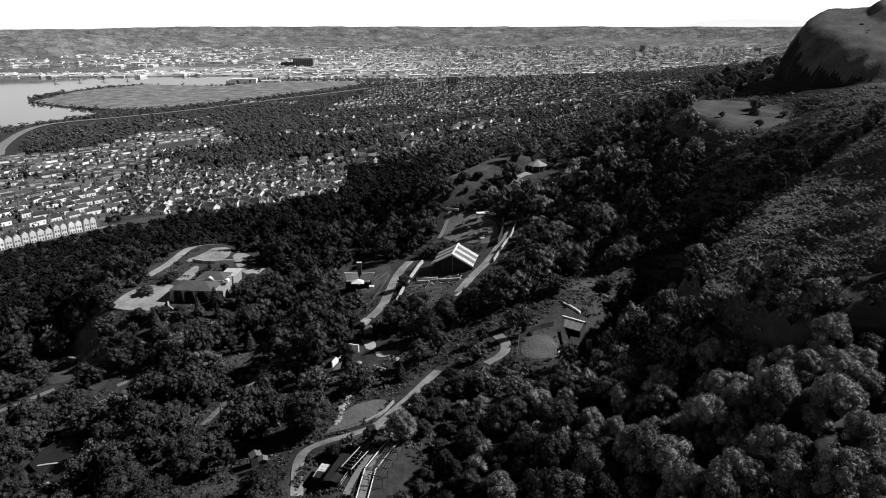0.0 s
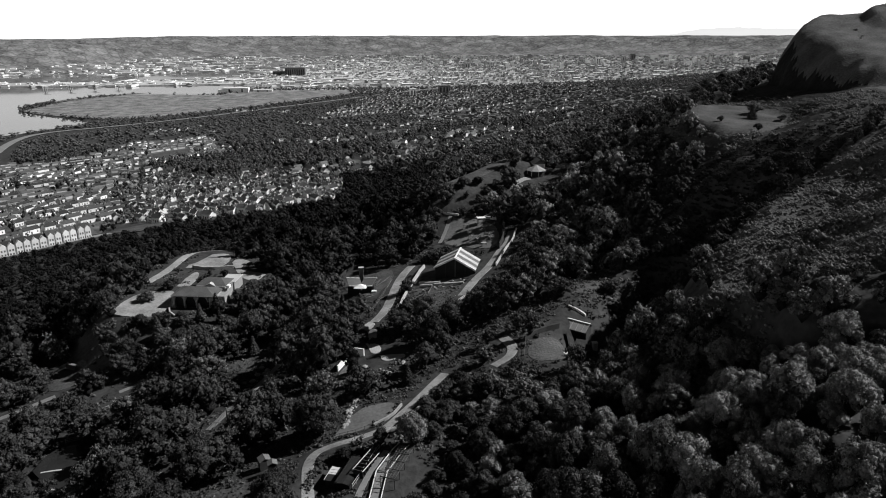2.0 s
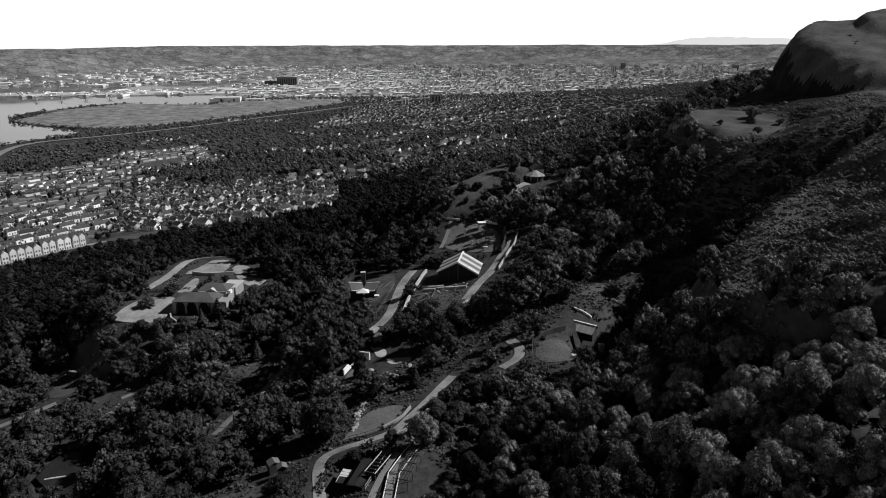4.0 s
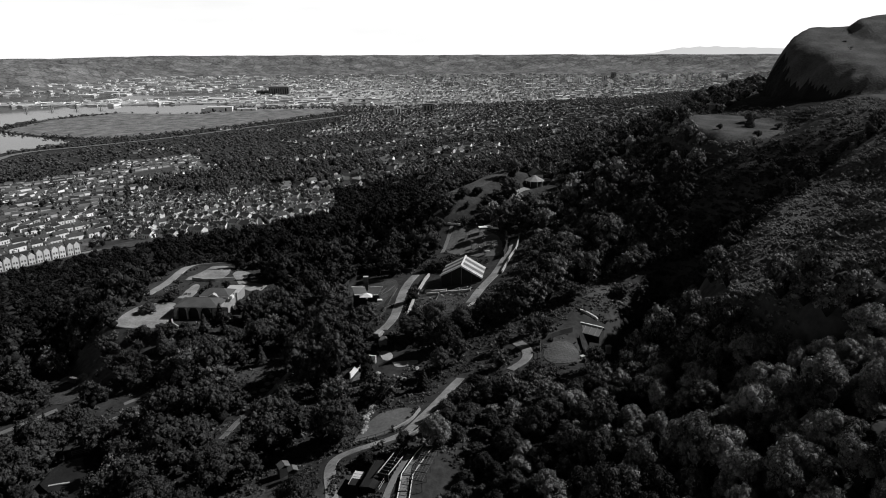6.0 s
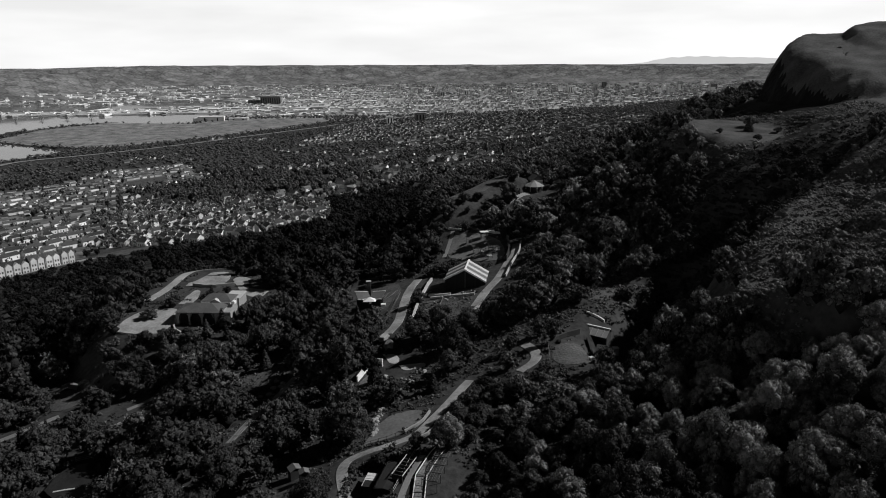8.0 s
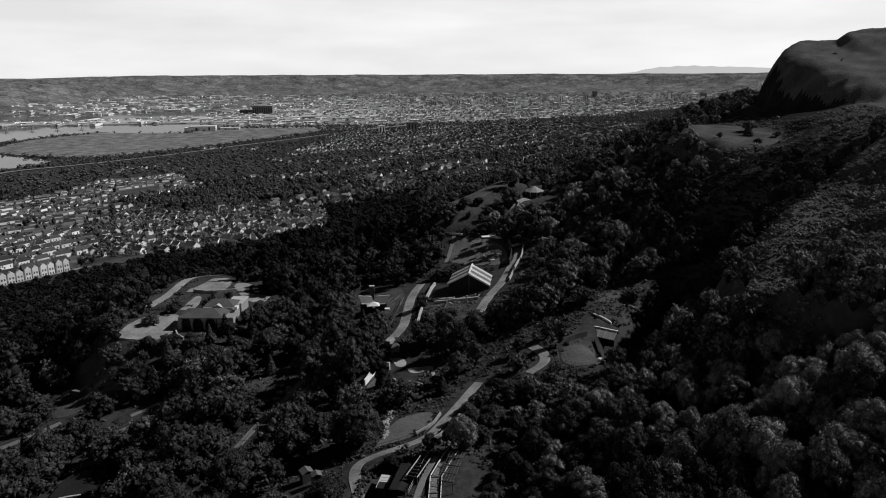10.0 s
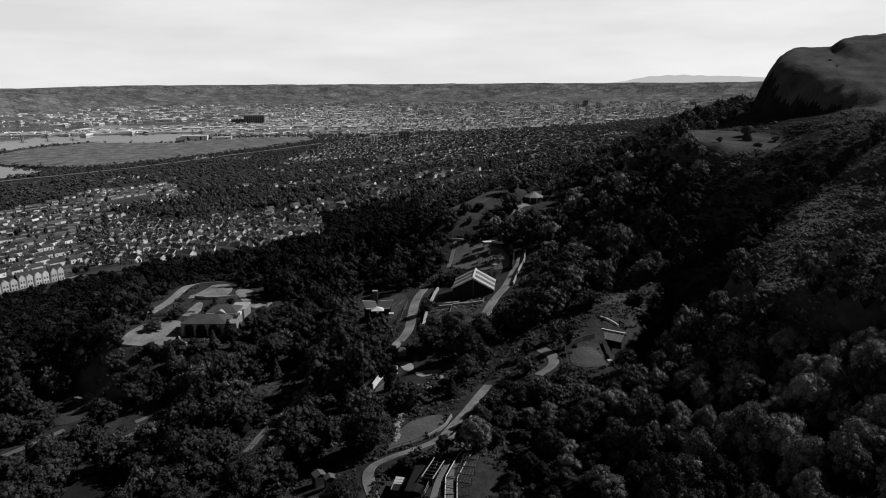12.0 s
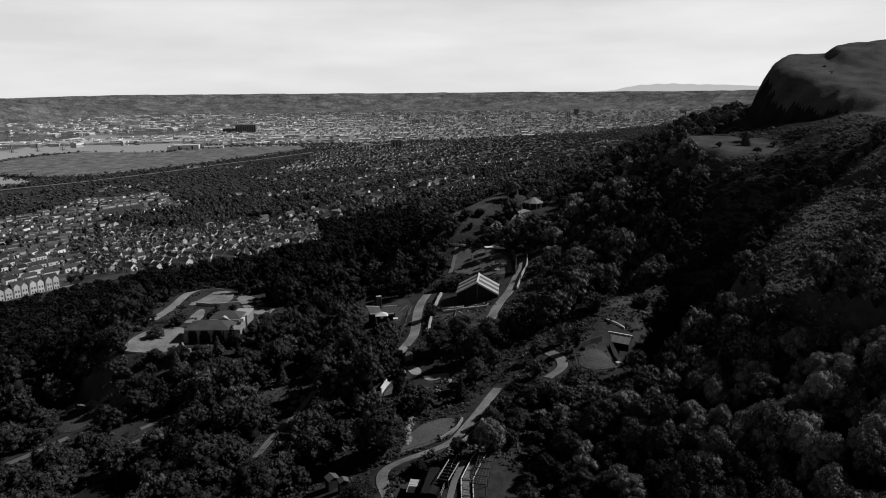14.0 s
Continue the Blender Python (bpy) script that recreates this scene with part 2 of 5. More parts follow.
def mesh_of(name, verts, faces, mats, slots=None, smooth=False):
    """A mesh from arrays: faces is an (n, 3) or (n, 4) array, or a list of such."""
    sets = faces if isinstance(faces, list) else [faces]
    me = bpy.data.meshes.new(name)
    verts = np.asarray(verts, np.float32)
    loops = np.concatenate([np.asarray(f).ravel() for f in sets]).astype(np.int32)
    total = np.concatenate([np.full(len(f), np.shape(f)[1], np.int32) for f in sets])
    me.vertices.add(len(verts))
    me.vertices.foreach_set("co", verts.ravel())
    me.loops.add(len(loops))
    me.loops.foreach_set("vertex_index", loops)
    me.polygons.add(len(total))
    me.polygons.foreach_set("loop_start", np.concatenate(([0], np.cumsum(total)[:-1])).astype(np.int32))
    me.polygons.foreach_set("loop_total", total)
    for m in mats:
        me.materials.append(m)
    if slots is not None:
        me.polygons.foreach_set("material_index", np.asarray(slots, np.int32))
    me.polygons.foreach_set("use_smooth", np.full(len(total), smooth))
    me.update(calc_edges=True)
    me.validate()
    return me


def part(name, bm, material, parent=None, label="", m=None):
    """Links a bmesh as one mesh object, under a thing or a part."""
    me = bpy.data.meshes.new(name)
    bm.to_mesh(me)
    bm.free()
    me.materials.append(material)
    ob = new(name, me)
    ob.parent = parent
    if m is not None:
        ob.matrix_basis = m
    return tagged(ob, label) if label else ob


def boxes(*specs, bevel=0.0):
    """A bmesh of boxes, each (x0, y0, z0, x1, y1, z1)."""
    bm = bmesh.new()
    for x0, y0, z0, x1, y1, z1 in specs:
        bmesh.ops.create_cube(bm, size=1, matrix=Matrix.Translation(((x0 + x1) / 2, (y0 + y1) / 2, (z0 + z1) / 2)) @ Matrix.Diagonal((x1 - x0, y1 - y0, z1 - z0, 1)))
    if bevel:
        bmesh.ops.bevel(bm, geom=list(bm.edges), offset=bevel, segments=1, affect="EDGES")
    return bm


def prism(poly, depth, axis="y"):
    """A bmesh of a polygon of (across, up) pairs drawn out over depth, centred."""
    bm = bmesh.new()
    ends = []
    for s in (-depth / 2, depth / 2):
        ends.append([bm.verts.new((a, s, b) if axis == "y" else (s, a, b)) for a, b in poly])
    bm.faces.new(ends[0])
    bm.faces.new(ends[1][::-1])
    for i in range(len(poly)):
        j = (i + 1) % len(poly)
        bm.faces.new((ends[0][i], ends[1][i], ends[1][j], ends[0][j]))
    bmesh.ops.recalc_face_normals(bm, faces=bm.faces)
    return bm


def thing(name, x, y, turn=0.0, label="", category="", group="", z=None, kind=""):
    """An Empty at a thing's base, standing on the land."""
    ob = new(name)
    ob.empty_display_size = 0.5
    ob.matrix_basis = pose(x, y, float(ground(x, y)) if z is None else z, 0, 0, turn)
    return tagged(ob, label, category, group, kind)


def dense(points, every):
    out = []
    for (x0, y0), (x1, y1) in zip(points, points[1:]):
        n = max(1, int(math.hypot(x1 - x0, y1 - y0) / every))
        out += [(x0 + (x1 - x0) * i / n, y0 + (y1 - y0) * i / n) for i in range(n)]
    return out + [points[-1]]


def rounded(points, turns=2):
    for _ in range(turns):
        q = [points[0]]
        for a, b in zip(points, points[1:]):
            q += [(0.75 * a[0] + 0.25 * b[0], 0.75 * a[1] + 0.25 * b[1]), (0.25 * a[0] + 0.75 * b[0], 0.25 * a[1] + 0.75 * b[1])]
        points = q + [points[-1]]
    return points


def strip(name, points, wide, material, lift=0.12, every=1.5, label="", category="path", far=False):
    """A path laid over the land, with a shallow edge on both sides."""
    pts = np.array(dense(rounded(points), every))
    way = np.gradient(pts, axis=0)
    way /= np.hypot(way[:, 0], way[:, 1])[:, None]
    side = np.stack((-way[:, 1], way[:, 0]), 1)
    cols = []
    for k, drop in ((-0.56, -0.4), (-0.5, 0), (-0.17, 0.02), (0.17, 0.02), (0.5, 0), (0.56, -0.4)):
        p = pts + side * wide * k * (1 + 0.06 * waves(pts[:, :1], pts[:, 1:], 7, 1))
        cols.append(np.column_stack((p, ground(p[:, 0], p[:, 1]) + lift + drop * (1 if abs(k) > 0.5 else 0))))
    v = np.stack(cols, 1)
    n, c = v.shape[:2]
    v = v.reshape(-1, 3)
    if far:
        v = drawn_in(v)
    i = (np.arange(n - 1)[:, None] * c + np.arange(c - 1)).ravel()
    me = mesh_of(name, v, np.column_stack((i, i + 1, i + c + 1, i + c)), [material], smooth=False)
    return tagged(new(name, me), label, category, kind="structure")


def patch(name, poly, material, lift=0.1, label="", category="lawn", rings=7, every=1.2, level=None, far=False):
    """A piece of open ground laid over the land, with soft corners; poly must be seen whole from its middle."""
    pts = rounded(poly + [poly[0]], 2)
    pts = np.array(dense(pts, every)[:-1])
    mid = pts.mean(0)
    pts = pts + 0.35 * np.column_stack((waves(pts[:, 0], pts[:, 1], 6, 2), waves(pts[:, 1], pts[:, 0], 6, 3)))
    n = len(pts)
    v = []
    for r in range(rings + 1):
        p = mid + (pts - mid) * (1 - r / (rings + 0.001))
        z = (ground(p[:, 0], p[:, 1]) if level is None else np.full(n, level)) + lift
        v.append(np.column_stack((p, z)))
    out = mid + (pts - mid) * 1.0
    v.insert(0, np.column_stack((out, v[0][:, 2] - max(0.5, 2 * lift))))
    v = np.concatenate(v)
    if far:
        v = drawn_in(v)
    j = np.arange(n)
    f = np.concatenate([np.column_stack((r * n + j, r * n + (j + 1) % n, (r + 1) * n + (j + 1) % n, (r + 1) * n + j)) for r in range(rings + 1)])
    return tagged(new(name, mesh_of(name, v, f, [material])), label, category, kind="structure")


def shrubby(x, y):
    """Open spur and upper slope, where only low scrub grows."""
    return inside(x, y, [(62, 108), (80, 118), (140, 130), (140, 172), (104, 178), (84, 172), (66, 158), (56, 152), (47, 138), (54, 122)])


GULLY = [(44, 148), (75, 160), (112, 196), (92, 216), (72, 225), (58, 214), (46, 190)]
CLIFF_MEADOW = [(84, 236), (92, 225), (105, 230), (116, 250), (120, 270), (114, 290), (100, 292), (88, 276), (83, 258)]

# parts of the town and shore, in plan
TERRACES = [(-420, 430), (-330, 408), (-268, 472), (-283, 515), (-383, 774), (-513, 1068), (-734, 1281), (-1000, 1200)]
VILLAS = [(-277, 508), (-195, 468), (-128, 420), (-84, 440), (-90, 512), (-124, 656), (-199, 774), (-288, 796), (-480, 1030), (-383, 774)]
ESTATE = [(-752, 1215), (-744, 1543), (-595, 1609), (-444, 1248), (-520, 1090)]
OUTER_TOWN = [(-423, 1967), (-409, 2966), (-48, 3413), (640, 3100), (720, 1900), (340, 1300), (60, 1230), (-211, 2169)]
FORESHORE = [(-1611, 2496), (-1676, 2896), (-1535, 3253), (-1109, 3164), (-999, 3453), (-562, 3497), (-486, 3237), (-691, 2787), (-850, 2530), (-982, 2314), (-1095, 2230), (-1201, 2244), (-1442, 2367)]
PLAYING_FIELD = [(-619, 1285), (-564, 1403), (-525, 1304), (-526, 1170)]
MOTORWAY = [(-800, 1080), (-880, 1230), (-970, 1362), (-1110, 1649), (-1153, 1805), (-1120, 1889), (-1052, 1938), (-970, 2022), (-875, 2143), (-790, 2285), (-718, 2454), (-557, 2718), (-378, 3085), (-221, 3307), (-60, 3560)]

# ---- the ground, one sheet to the horizon ----
turns = np.radians(np.concatenate((np.arange(-180, -50, 6), np.arange(-50, -38, 1.0), np.arange(-38, 20, 0.3), np.arange(20, 36, 0.2), np.arange(36, 38, 0.5), np.arange(38, 50, 1.0), np.arange(50, 180, 6))))
reach = np.concatenate(((0.02,), np.geomspace(3, 30, 14)[:-1], np.geomspace(30, 215, 140)[:-1], np.arange(215, 420, 1.8), np.geomspace(420, 500, 12)[:-1], np.geomspace(500, 1500, 46)[:-1], np.geomspace(1500, 21000, 210)))
gx = EYE[0] + reach[:, None] * np.sin(turns)
gy = reach[:, None] * np.cos(turns)
gv = drawn_in(np.stack((gx, gy, ground(gx, gy)), -1))
rows_n, cols_n = gx.shape
i = (np.arange(rows_n - 1)[:, None] * cols_n + np.arange(cols_n)).ravel()
j = (np.arange(rows_n - 1)[:, None] * cols_n + (np.arange(cols_n) + 1) % cols_n).ravel()
gf = np.column_stack((i, i + cols_n, j + cols_n, j))
tx, ty = gx.ravel()[i], gy.ravel()[i]
quad = gv.reshape(-1, 3)[gf]
up = np.cross(quad[:, 1] - quad[:, 0], quad[:, 3] - quad[:, 0])
steep = np.abs(up[:, 2]) / np.maximum(np.linalg.norm(up, axis=1), 1e-9)
dist = np.hypot(tx - EYE[0], ty)
slot = np.zeros(len(gf), int)
slot[(tx > 136) & (ty > 190) & (ty < 600)] = 1
slot[inside(tx, ty, CLIFF_MEADOW) | shrubby(tx, ty)] = 1
slot[(tx > 85) & (ty > 120) & (ty < 600) & (steep < 0.4)] = 2
# the cliff's shadow over its foot, painted with the near-black rock
slot[(tx > 112) & (tx < np.interp(ty, (240, 270, 300, 325, 342, 352), (149, 144, 140, 141, 153, 160))) & (ty > 240) & (ty < 352) & ((steep < 0.9) | (tx > np.interp(ty, (240, 265, 300, 330), (138, 122, 119, 116))))] = 2
slot[dist > 3300] = 3
slot[(dist > 3300) & (dist < 7300) & (tx > -1500)] = 5
slot[inside(tx, ty, TERRACES) | inside(tx, ty, VILLAS) | inside(tx, ty, ESTATE) | inside(tx, ty, OUTER_TOWN) & (dist < 3300)] = 4
land = new("ground", mesh_of("ground", gv.reshape(-1, 3), gf, [LAND, MOOR, ROCK, FIELDS, STREETS, CITY], slot, smooth=True))
tagged(land, "wooded hillside falling to a town and shore, with far hills", "ground", kind="structure")
wt, wr = np.radians(np.arange(-75, 2.1, 1.5)), np.geomspace(1400, 7700, 70)
wx, wy = EYE[0] + wr[:, None] * np.sin(wt), wr[:, None] * np.cos(wt)
wv = drawn_in(np.stack((wx, wy, np.full_like(wx, SEA)), -1))
i = (np.arange(len(wr) - 1)[:, None] * len(wt) + np.arange(len(wt) - 1)).ravel()
water = new("water", mesh_of("water", wv.reshape(-1, 3), np.column_stack((i, i + len(wt), i + len(wt) + 1, i + 1)), [WATER], smooth=True))
tagged(water, "calm pale sea lough with a channel behind the docks", "water", kind="structure")

# ---- open ground that keeps clear of trees ----
COURTS = {
    "forecourt": [(-119, 201), (-118.4, 219), (-105, 223), (-102.5, 213), (-101, 203), (-105, 197)],
    "back_court": [(-111, 246), (-111, 256), (-107.2, 263.5), (-98.2, 264), (-96, 252), (-99, 245)],
    "side_court": [(-94.8, 253), (-94.5, 257), (-89, 256), (-77.5, 243), (-78, 231.5), (-85.4, 234)],
    "entrance_court": [(-106.5, 226), (-106, 242), (-102.5, 240), (-101, 225)],
    "house": [(-100.5, 205.5), (-100.5, 217), (-94, 222), (-92, 231), (-83, 231), (-83, 207)],
    "drive": [(-121, 230), (-118, 262), (-112, 273), (-100, 274), (-108, 267), (-114, 258), (-115, 235)],
}
LAWNS = {
    "garden": [(-31.2, 122.1), (-27.6, 132.3), (-23.0, 134.2), (-17.9, 132.6), (-19.5, 127.0), (-23.2, 122.4)],
    "upper": [(-36.2, 147.3), (-33.5, 158), (-31.0, 155.5), (-31.4, 150.5), (-34.3, 147.1)],
    "enclosure": [(-48.0, 229.1), (-44.9, 238.5), (-26.2, 229.1), (-28.8, 209.4), (-33.0, 204.6), (-41, 210)],
    "field": [(-6.8, 266), (5, 262.5), (10.5, 255), (11.0, 238), (8.6, 227.3), (-3, 240), (-11, 248.5), (-9.2, 257)],
    "bank": [(-18, 204), (-8, 203), (2, 200), (-4, 188), (-14, 184), (-20, 192)],
    "slope": [(26.2, 172.6), (31.1, 180.8), (37.2, 182.5), (33.6, 172.2)],
    "paddock": [(12.1, 149.6), (20.1, 155.6), (22.5, 146.9), (19.3, 138.2), (11.5, 139.2)],
    "west": [(-135.2, 191.0), (-121.2, 190.4), (-118.0, 178.5), (-126.2, 173.7)],
    "middle": [(-72.5, 170.7), (-61.1, 181.2), (-55.5, 175.6), (-63.7, 162.8)],
    "south": [(-56.8, 107.5), (-44.0, 114.3), (-39.9, 110.4), (-47.9, 103.6)],
    "meadow": [(-11, 287), (-7, 299), (6, 314), (18, 320), (20, 312), (9, 298), (0, 288)],
}
PATHS = {
    "avenue": ([(-29.5, 182), (-26.6, 189.0), (-25.7, 202.7), (-24.5, 218.7), (-21.3, 228.3)], 3.0),
    "lane": ([(-31.7, 100.9), (-34.3, 112.1), (-33.9, 116.9), (-30.5, 118.3), (-25.4, 118.8), (-20.1, 120.8), (-17.0, 127.0), (-14.0, 132.0), (-10.4, 139.0), (-7.9, 143.1)], 2.2),
    "east_lane": ([(15.6, 243.2), (13.3, 230.3), (10.0, 224.2), (5.6, 210.2), (0.6, 201.6), (-3.4, 190.8)], 3.0),
    "bend": ([(3.5, 141.5), (7.7, 144.5), (8.8, 149.5), (6.5, 155.8)], 2.4),
    "west_path": ([(-101, 168.2), (-97.4, 170.7), (-95, 173.6)], 1.8),
    "west_path_low": ([(-100.4, 160.4), (-95.8, 163.5), (-91.2, 167)], 1.2),
    "far_west_path": ([(-140, 160), (-133.8, 163.9), (-128.7, 166.5), (-122, 171.7)], 2.6),
    "middle_path": ([(-63.4, 136.7), (-60.4, 146.1), (-56.7, 154.3), (-53.6, 166.0)], 1.7),
    "field_side": ([(-7.6, 267.2), (-9.7, 258), (-11.7, 249)], 1.5),
}
POND = [(-103.9, 131.8), (-104, 141), (-95.4, 143.5), (-89, 134.0), (-87.6, 129.2), (-94.3, 124.1)]


def clear(x, y, meadow=True):
    """Which places are kept free of trees."""
    free = inside(x, y, POND)
    for poly in COURTS.values():
        free |= inside(x, y, poly)
    for poly in LAWNS.values():
        free |= inside(x, y, poly)
    for pts, wide in PATHS.values():
        for (ax, ay), (bx, by) in zip(pts, pts[1:]):
            k = np.clip(((x - ax) * (bx - ax) + (y - ay) * (by - ay)) / ((bx - ax) ** 2 + (by - ay) ** 2), 0, 1)
            free |= np.hypot(x - ax - k * (bx - ax), y - ay - k * (by - ay)) < wide / 2 + 1.2
    for cx, cy, r in KEEP:
        free |= np.hypot(x - cx, y - cy) < r
    if meadow:
        free |= inside(x, y, CLIFF_MEADOW)
    return free


# buildings and yards: middle and reach
KEEP = [(-8, 214, 11), (-37, 211, 8), (-27, 105, 8), (-17, 104, 7), (-24, 160, 8), (-34, 158, 4), (25, 160, 6.5), (32, 160, 5.5), (26, 150, 5), (17, 135, 3), (27, 140, 3),
        (33, 303, 8), (-44, 114, 5), (-18, 220, 5), (-130, 196, 4), (-29, 132, 4), (-54, 160, 4), (-36, 220, 3)]

for name, poly in LAWNS.items():
    patch("lawn", poly, MOOR if name in ("meadow", "slope", "paddock", "bank", "enclosure", "south", "west", "middle") else GRASS, label="rough grass meadow on a knoll among trees" if name == "meadow" else "mown grass lawn among the zoo's trees")
for name, (pts, wide) in PATHS.items():
    strip("path", pts, wide, PAVING if name in ("lane", "avenue", "bend", "east_lane") else TARMAC, label="pale winding visitor path through the trees")

# ---- trees ----
ICO = bmesh.new()
bmesh.ops.create_icosphere(ICO, subdivisions=1, radius=1)
ICO_V = np.array([v.co for v in ICO.verts])
ICO_F = np.array([[v.index for v in f.verts] for f in ICO.faces])
ICO.free()


OCT_V = np.array(((1, 0, 0), (0, 1, 0), (-1, 0, 0), (0, -1, 0), (0, 0, 1), (0, 0, -1)), float)
OCT_F = np.array(((0, 1, 4), (1, 2, 4), (2, 3, 4), (3, 0, 4), (1, 0, 5), (2, 1, 5), (3, 2, 5), (0, 3, 5)))


def crown(r, kind, cards, size, many=17, hull="coarse"):
    """Lumpy leafy tufts with leaf sprays round a dark core; radius about 1, from the ground up. Returns verts, triangles of leaves, triangles of cores."""
    if kind == "conifer":
        lobes = []
        for k in np.linspace(0, 1, max(9, many)):
            a, d = 2.4 * k * many + r.random(), 0.5 * (1 - k) ** 0.8
            lobes.append((d * math.cos(a), d * math.sin(a), 0.4 + 2.5 * k, 0.3 * (1 - k) + 0.13))
        heart = [(0, 0, 0.5 + 2.2 * k, 0.6 * (1 - k) + 0.1) for k in np.linspace(0, 1, 5)]
    elif kind == "shrub":
        lobes = [(0.55 * r.normal(), 0.55 * r.normal(), 0.3 + 0.25 * r.random(), 0.3 + 0.25 * r.random()) for _ in range(6)]
        heart = [(0, 0, 0.2, 0.5)]
    else:
        tall = 1.35 if kind == "tall" else 1.0
        lobes, masses = [], max(3, round(many / 7))
        bias = 6.283 * r.random()
        for m in range(masses):      # a few large masses of foliage, each of smaller tufts
            a, e = 2.4 * m + 0.9 * r.random() + bias, -0.15 + 1.6 * ((m + r.random()) / masses)
            d = 0.42 + 0.24 * r.random()
            mx, my, mz = d * math.cos(a) * math.cos(e), d * math.sin(a) * math.cos(e), tall * (1.1 + 1.05 * d * math.sin(e))
            wide = (0.42 + 0.2 * r.random()) * (1.25 if masses < 5 else 1.0)
            for k in range(many // masses):
                f, g = 2.4 * k + r.random(), -0.5 + 2.0 * (k + r.random()) / (many // masses)
                t = wide * (0.75 + 0.35 * r.random())
                lobes.append((mx + t * math.cos(f) * math.cos(g), my + t * math.sin(f) * math.cos(g), mz + 0.85 * t * math.sin(g), wide * (0.3 + 0.28 * r.random()) * (9 / max(5, many // masses)) ** 0.5))
        heart = [(0, 0, tall * 1.1, 0.55), (0.1, 0.05, tall * 0.75, 0.45)]
    lobes, heart = np.array(lobes), np.array(heart)
    if kind in ("round", "tall"):      # to a radius of 1 and a height of about 2
        wide, top = np.percentile(np.hypot(lobes[:, 0], lobes[:, 1]) + lobes[:, 3], 92), (lobes[:, 2] + 0.86 * lobes[:, 3]).max()
        lobes = lobes * (1.05 / wide, 1.05 / wide, 2.0 * tall / top, 1.05 / wide)
        heart = heart * (1, 1, 2.0 * tall / top, 1)
    # each tuft is a lumpy leafy hull
    ball, faces = (ICO_V, ICO_F) if hull == "mid" else (OCT_V, OCT_F)
    rough = 1 + 0.25 * (2 * r.random((len(lobes), len(ball), 1)) - 1)
    hull_v = (ball[None] * (1, 1, 0.86) * lobes[:, 3][:, None, None] * 0.87 * rough + lobes[:, None, :3]).reshape(-1, 3)
    hull_f = (faces[None] + (np.arange(len(lobes)) * len(ball))[:, None, None]).reshape(-1, 3)
    # leaf sprays that stand out of the tufts
    pick = r.choice(len(lobes), cards * 4, p=lobes[:, 3] ** 2 / (lobes[:, 3] ** 2).sum())
    n = r.normal(size=(cards * 4, 3))
    n[:, 2] = n[:, 2] * 0.9 + 0.3
    n /= np.linalg.norm(n, axis=1)[:, None]
    p = lobes[pick, :3] + n * (1, 1, 0.86) * (lobes[pick, 3] * (0.88 + 0.27 * r.random(cards * 4)))[:, None]
    deep = np.zeros(len(p), bool)
    for lx, ly, lz, lr in np.concatenate((lobes * (1, 1, 1, 0.9), heart)):
        deep |= ((p - (lx, ly, lz)) ** 2).sum(1) < (0.9 * lr) ** 2
    keep = np.flatnonzero(~deep & (p[:, 2] > 0.05))[:cards]
    p, n = p[keep], n[keep]
    n = n + 0.5 * r.normal(size=n.shape)
    n /= np.linalg.norm(n, axis=1)[:, None]
    u = np.cross(n, r.normal(size=n.shape))
    u /= np.linalg.norm(u, axis=1)[:, None]
    w = np.cross(n, u)
    s = size * (0.5 + r.random(len(p)))[:, None]
    q = np.stack((p - u * s, p + u * s - w * s * 0.4 + n * s * 0.3, p + w * s * 1.2), 1).reshape(-1, 3)
    leaves, hull_f = np.arange(len(q)).reshape(-1, 3), hull_f + len(q)
    base = len(q) + len(hull_v)
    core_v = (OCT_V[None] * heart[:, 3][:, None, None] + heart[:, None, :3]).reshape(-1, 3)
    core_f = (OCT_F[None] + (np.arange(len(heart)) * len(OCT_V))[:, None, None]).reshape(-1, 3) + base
    leaves = np.concatenate((leaves, hull_f))
    return np.concatenate((q, hull_v, core_v)), leaves, core_f


def trunk(r, tall=1.0):
    """A tapered trunk with three limbs."""
    bm = bmesh.new()
    bmesh.ops.create_cone(bm, segments=7, radius1=0.09, radius2=0.045, depth=1.2 * tall, matrix=Matrix.Translation((0, 0, 0.58 * tall)))
    for k in range(3):
        turn = Euler((0, 0.6, 2.1 * k + r.random())).to_matrix().to_4x4()
        bmesh.ops.create_cone(bm, segments=5, radius1=0.04, radius2=0.015, depth=0.7, matrix=Matrix.Translation((0, 0, 0.8 * tall)) @ turn @ Matrix.Translation((0, 0, 0.35)))
    return bm


KINDS = {"round": LEAF, "tall": LEAF, "conifer": LEAF_DARK, "shrub": SHRUB}
NEAR = {k: [crown(rng, k, 2500, 0.037, 54, "mid") for _ in range(6)] for k in ("round", "tall", "conifer")}
MID = {k: [crown(rng, k, 520, 0.062, 32) for _ in range(5)] for k in ("round", "tall", "conifer")}
THIRD = {k: [crown(rng, k, 130, 0.1, 16) for _ in range(5)] for k in ("round", "tall", "conifer")}
FAR = [crown(rng, "round", 14, 0.16, 5) for _ in range(5)]
CLUMP = [crown(rng, "round", 9, 0.16, 4) for _ in range(5)]
BUSH = [crown(rng, "shrub", 26, 0.13) for _ in range(5)]


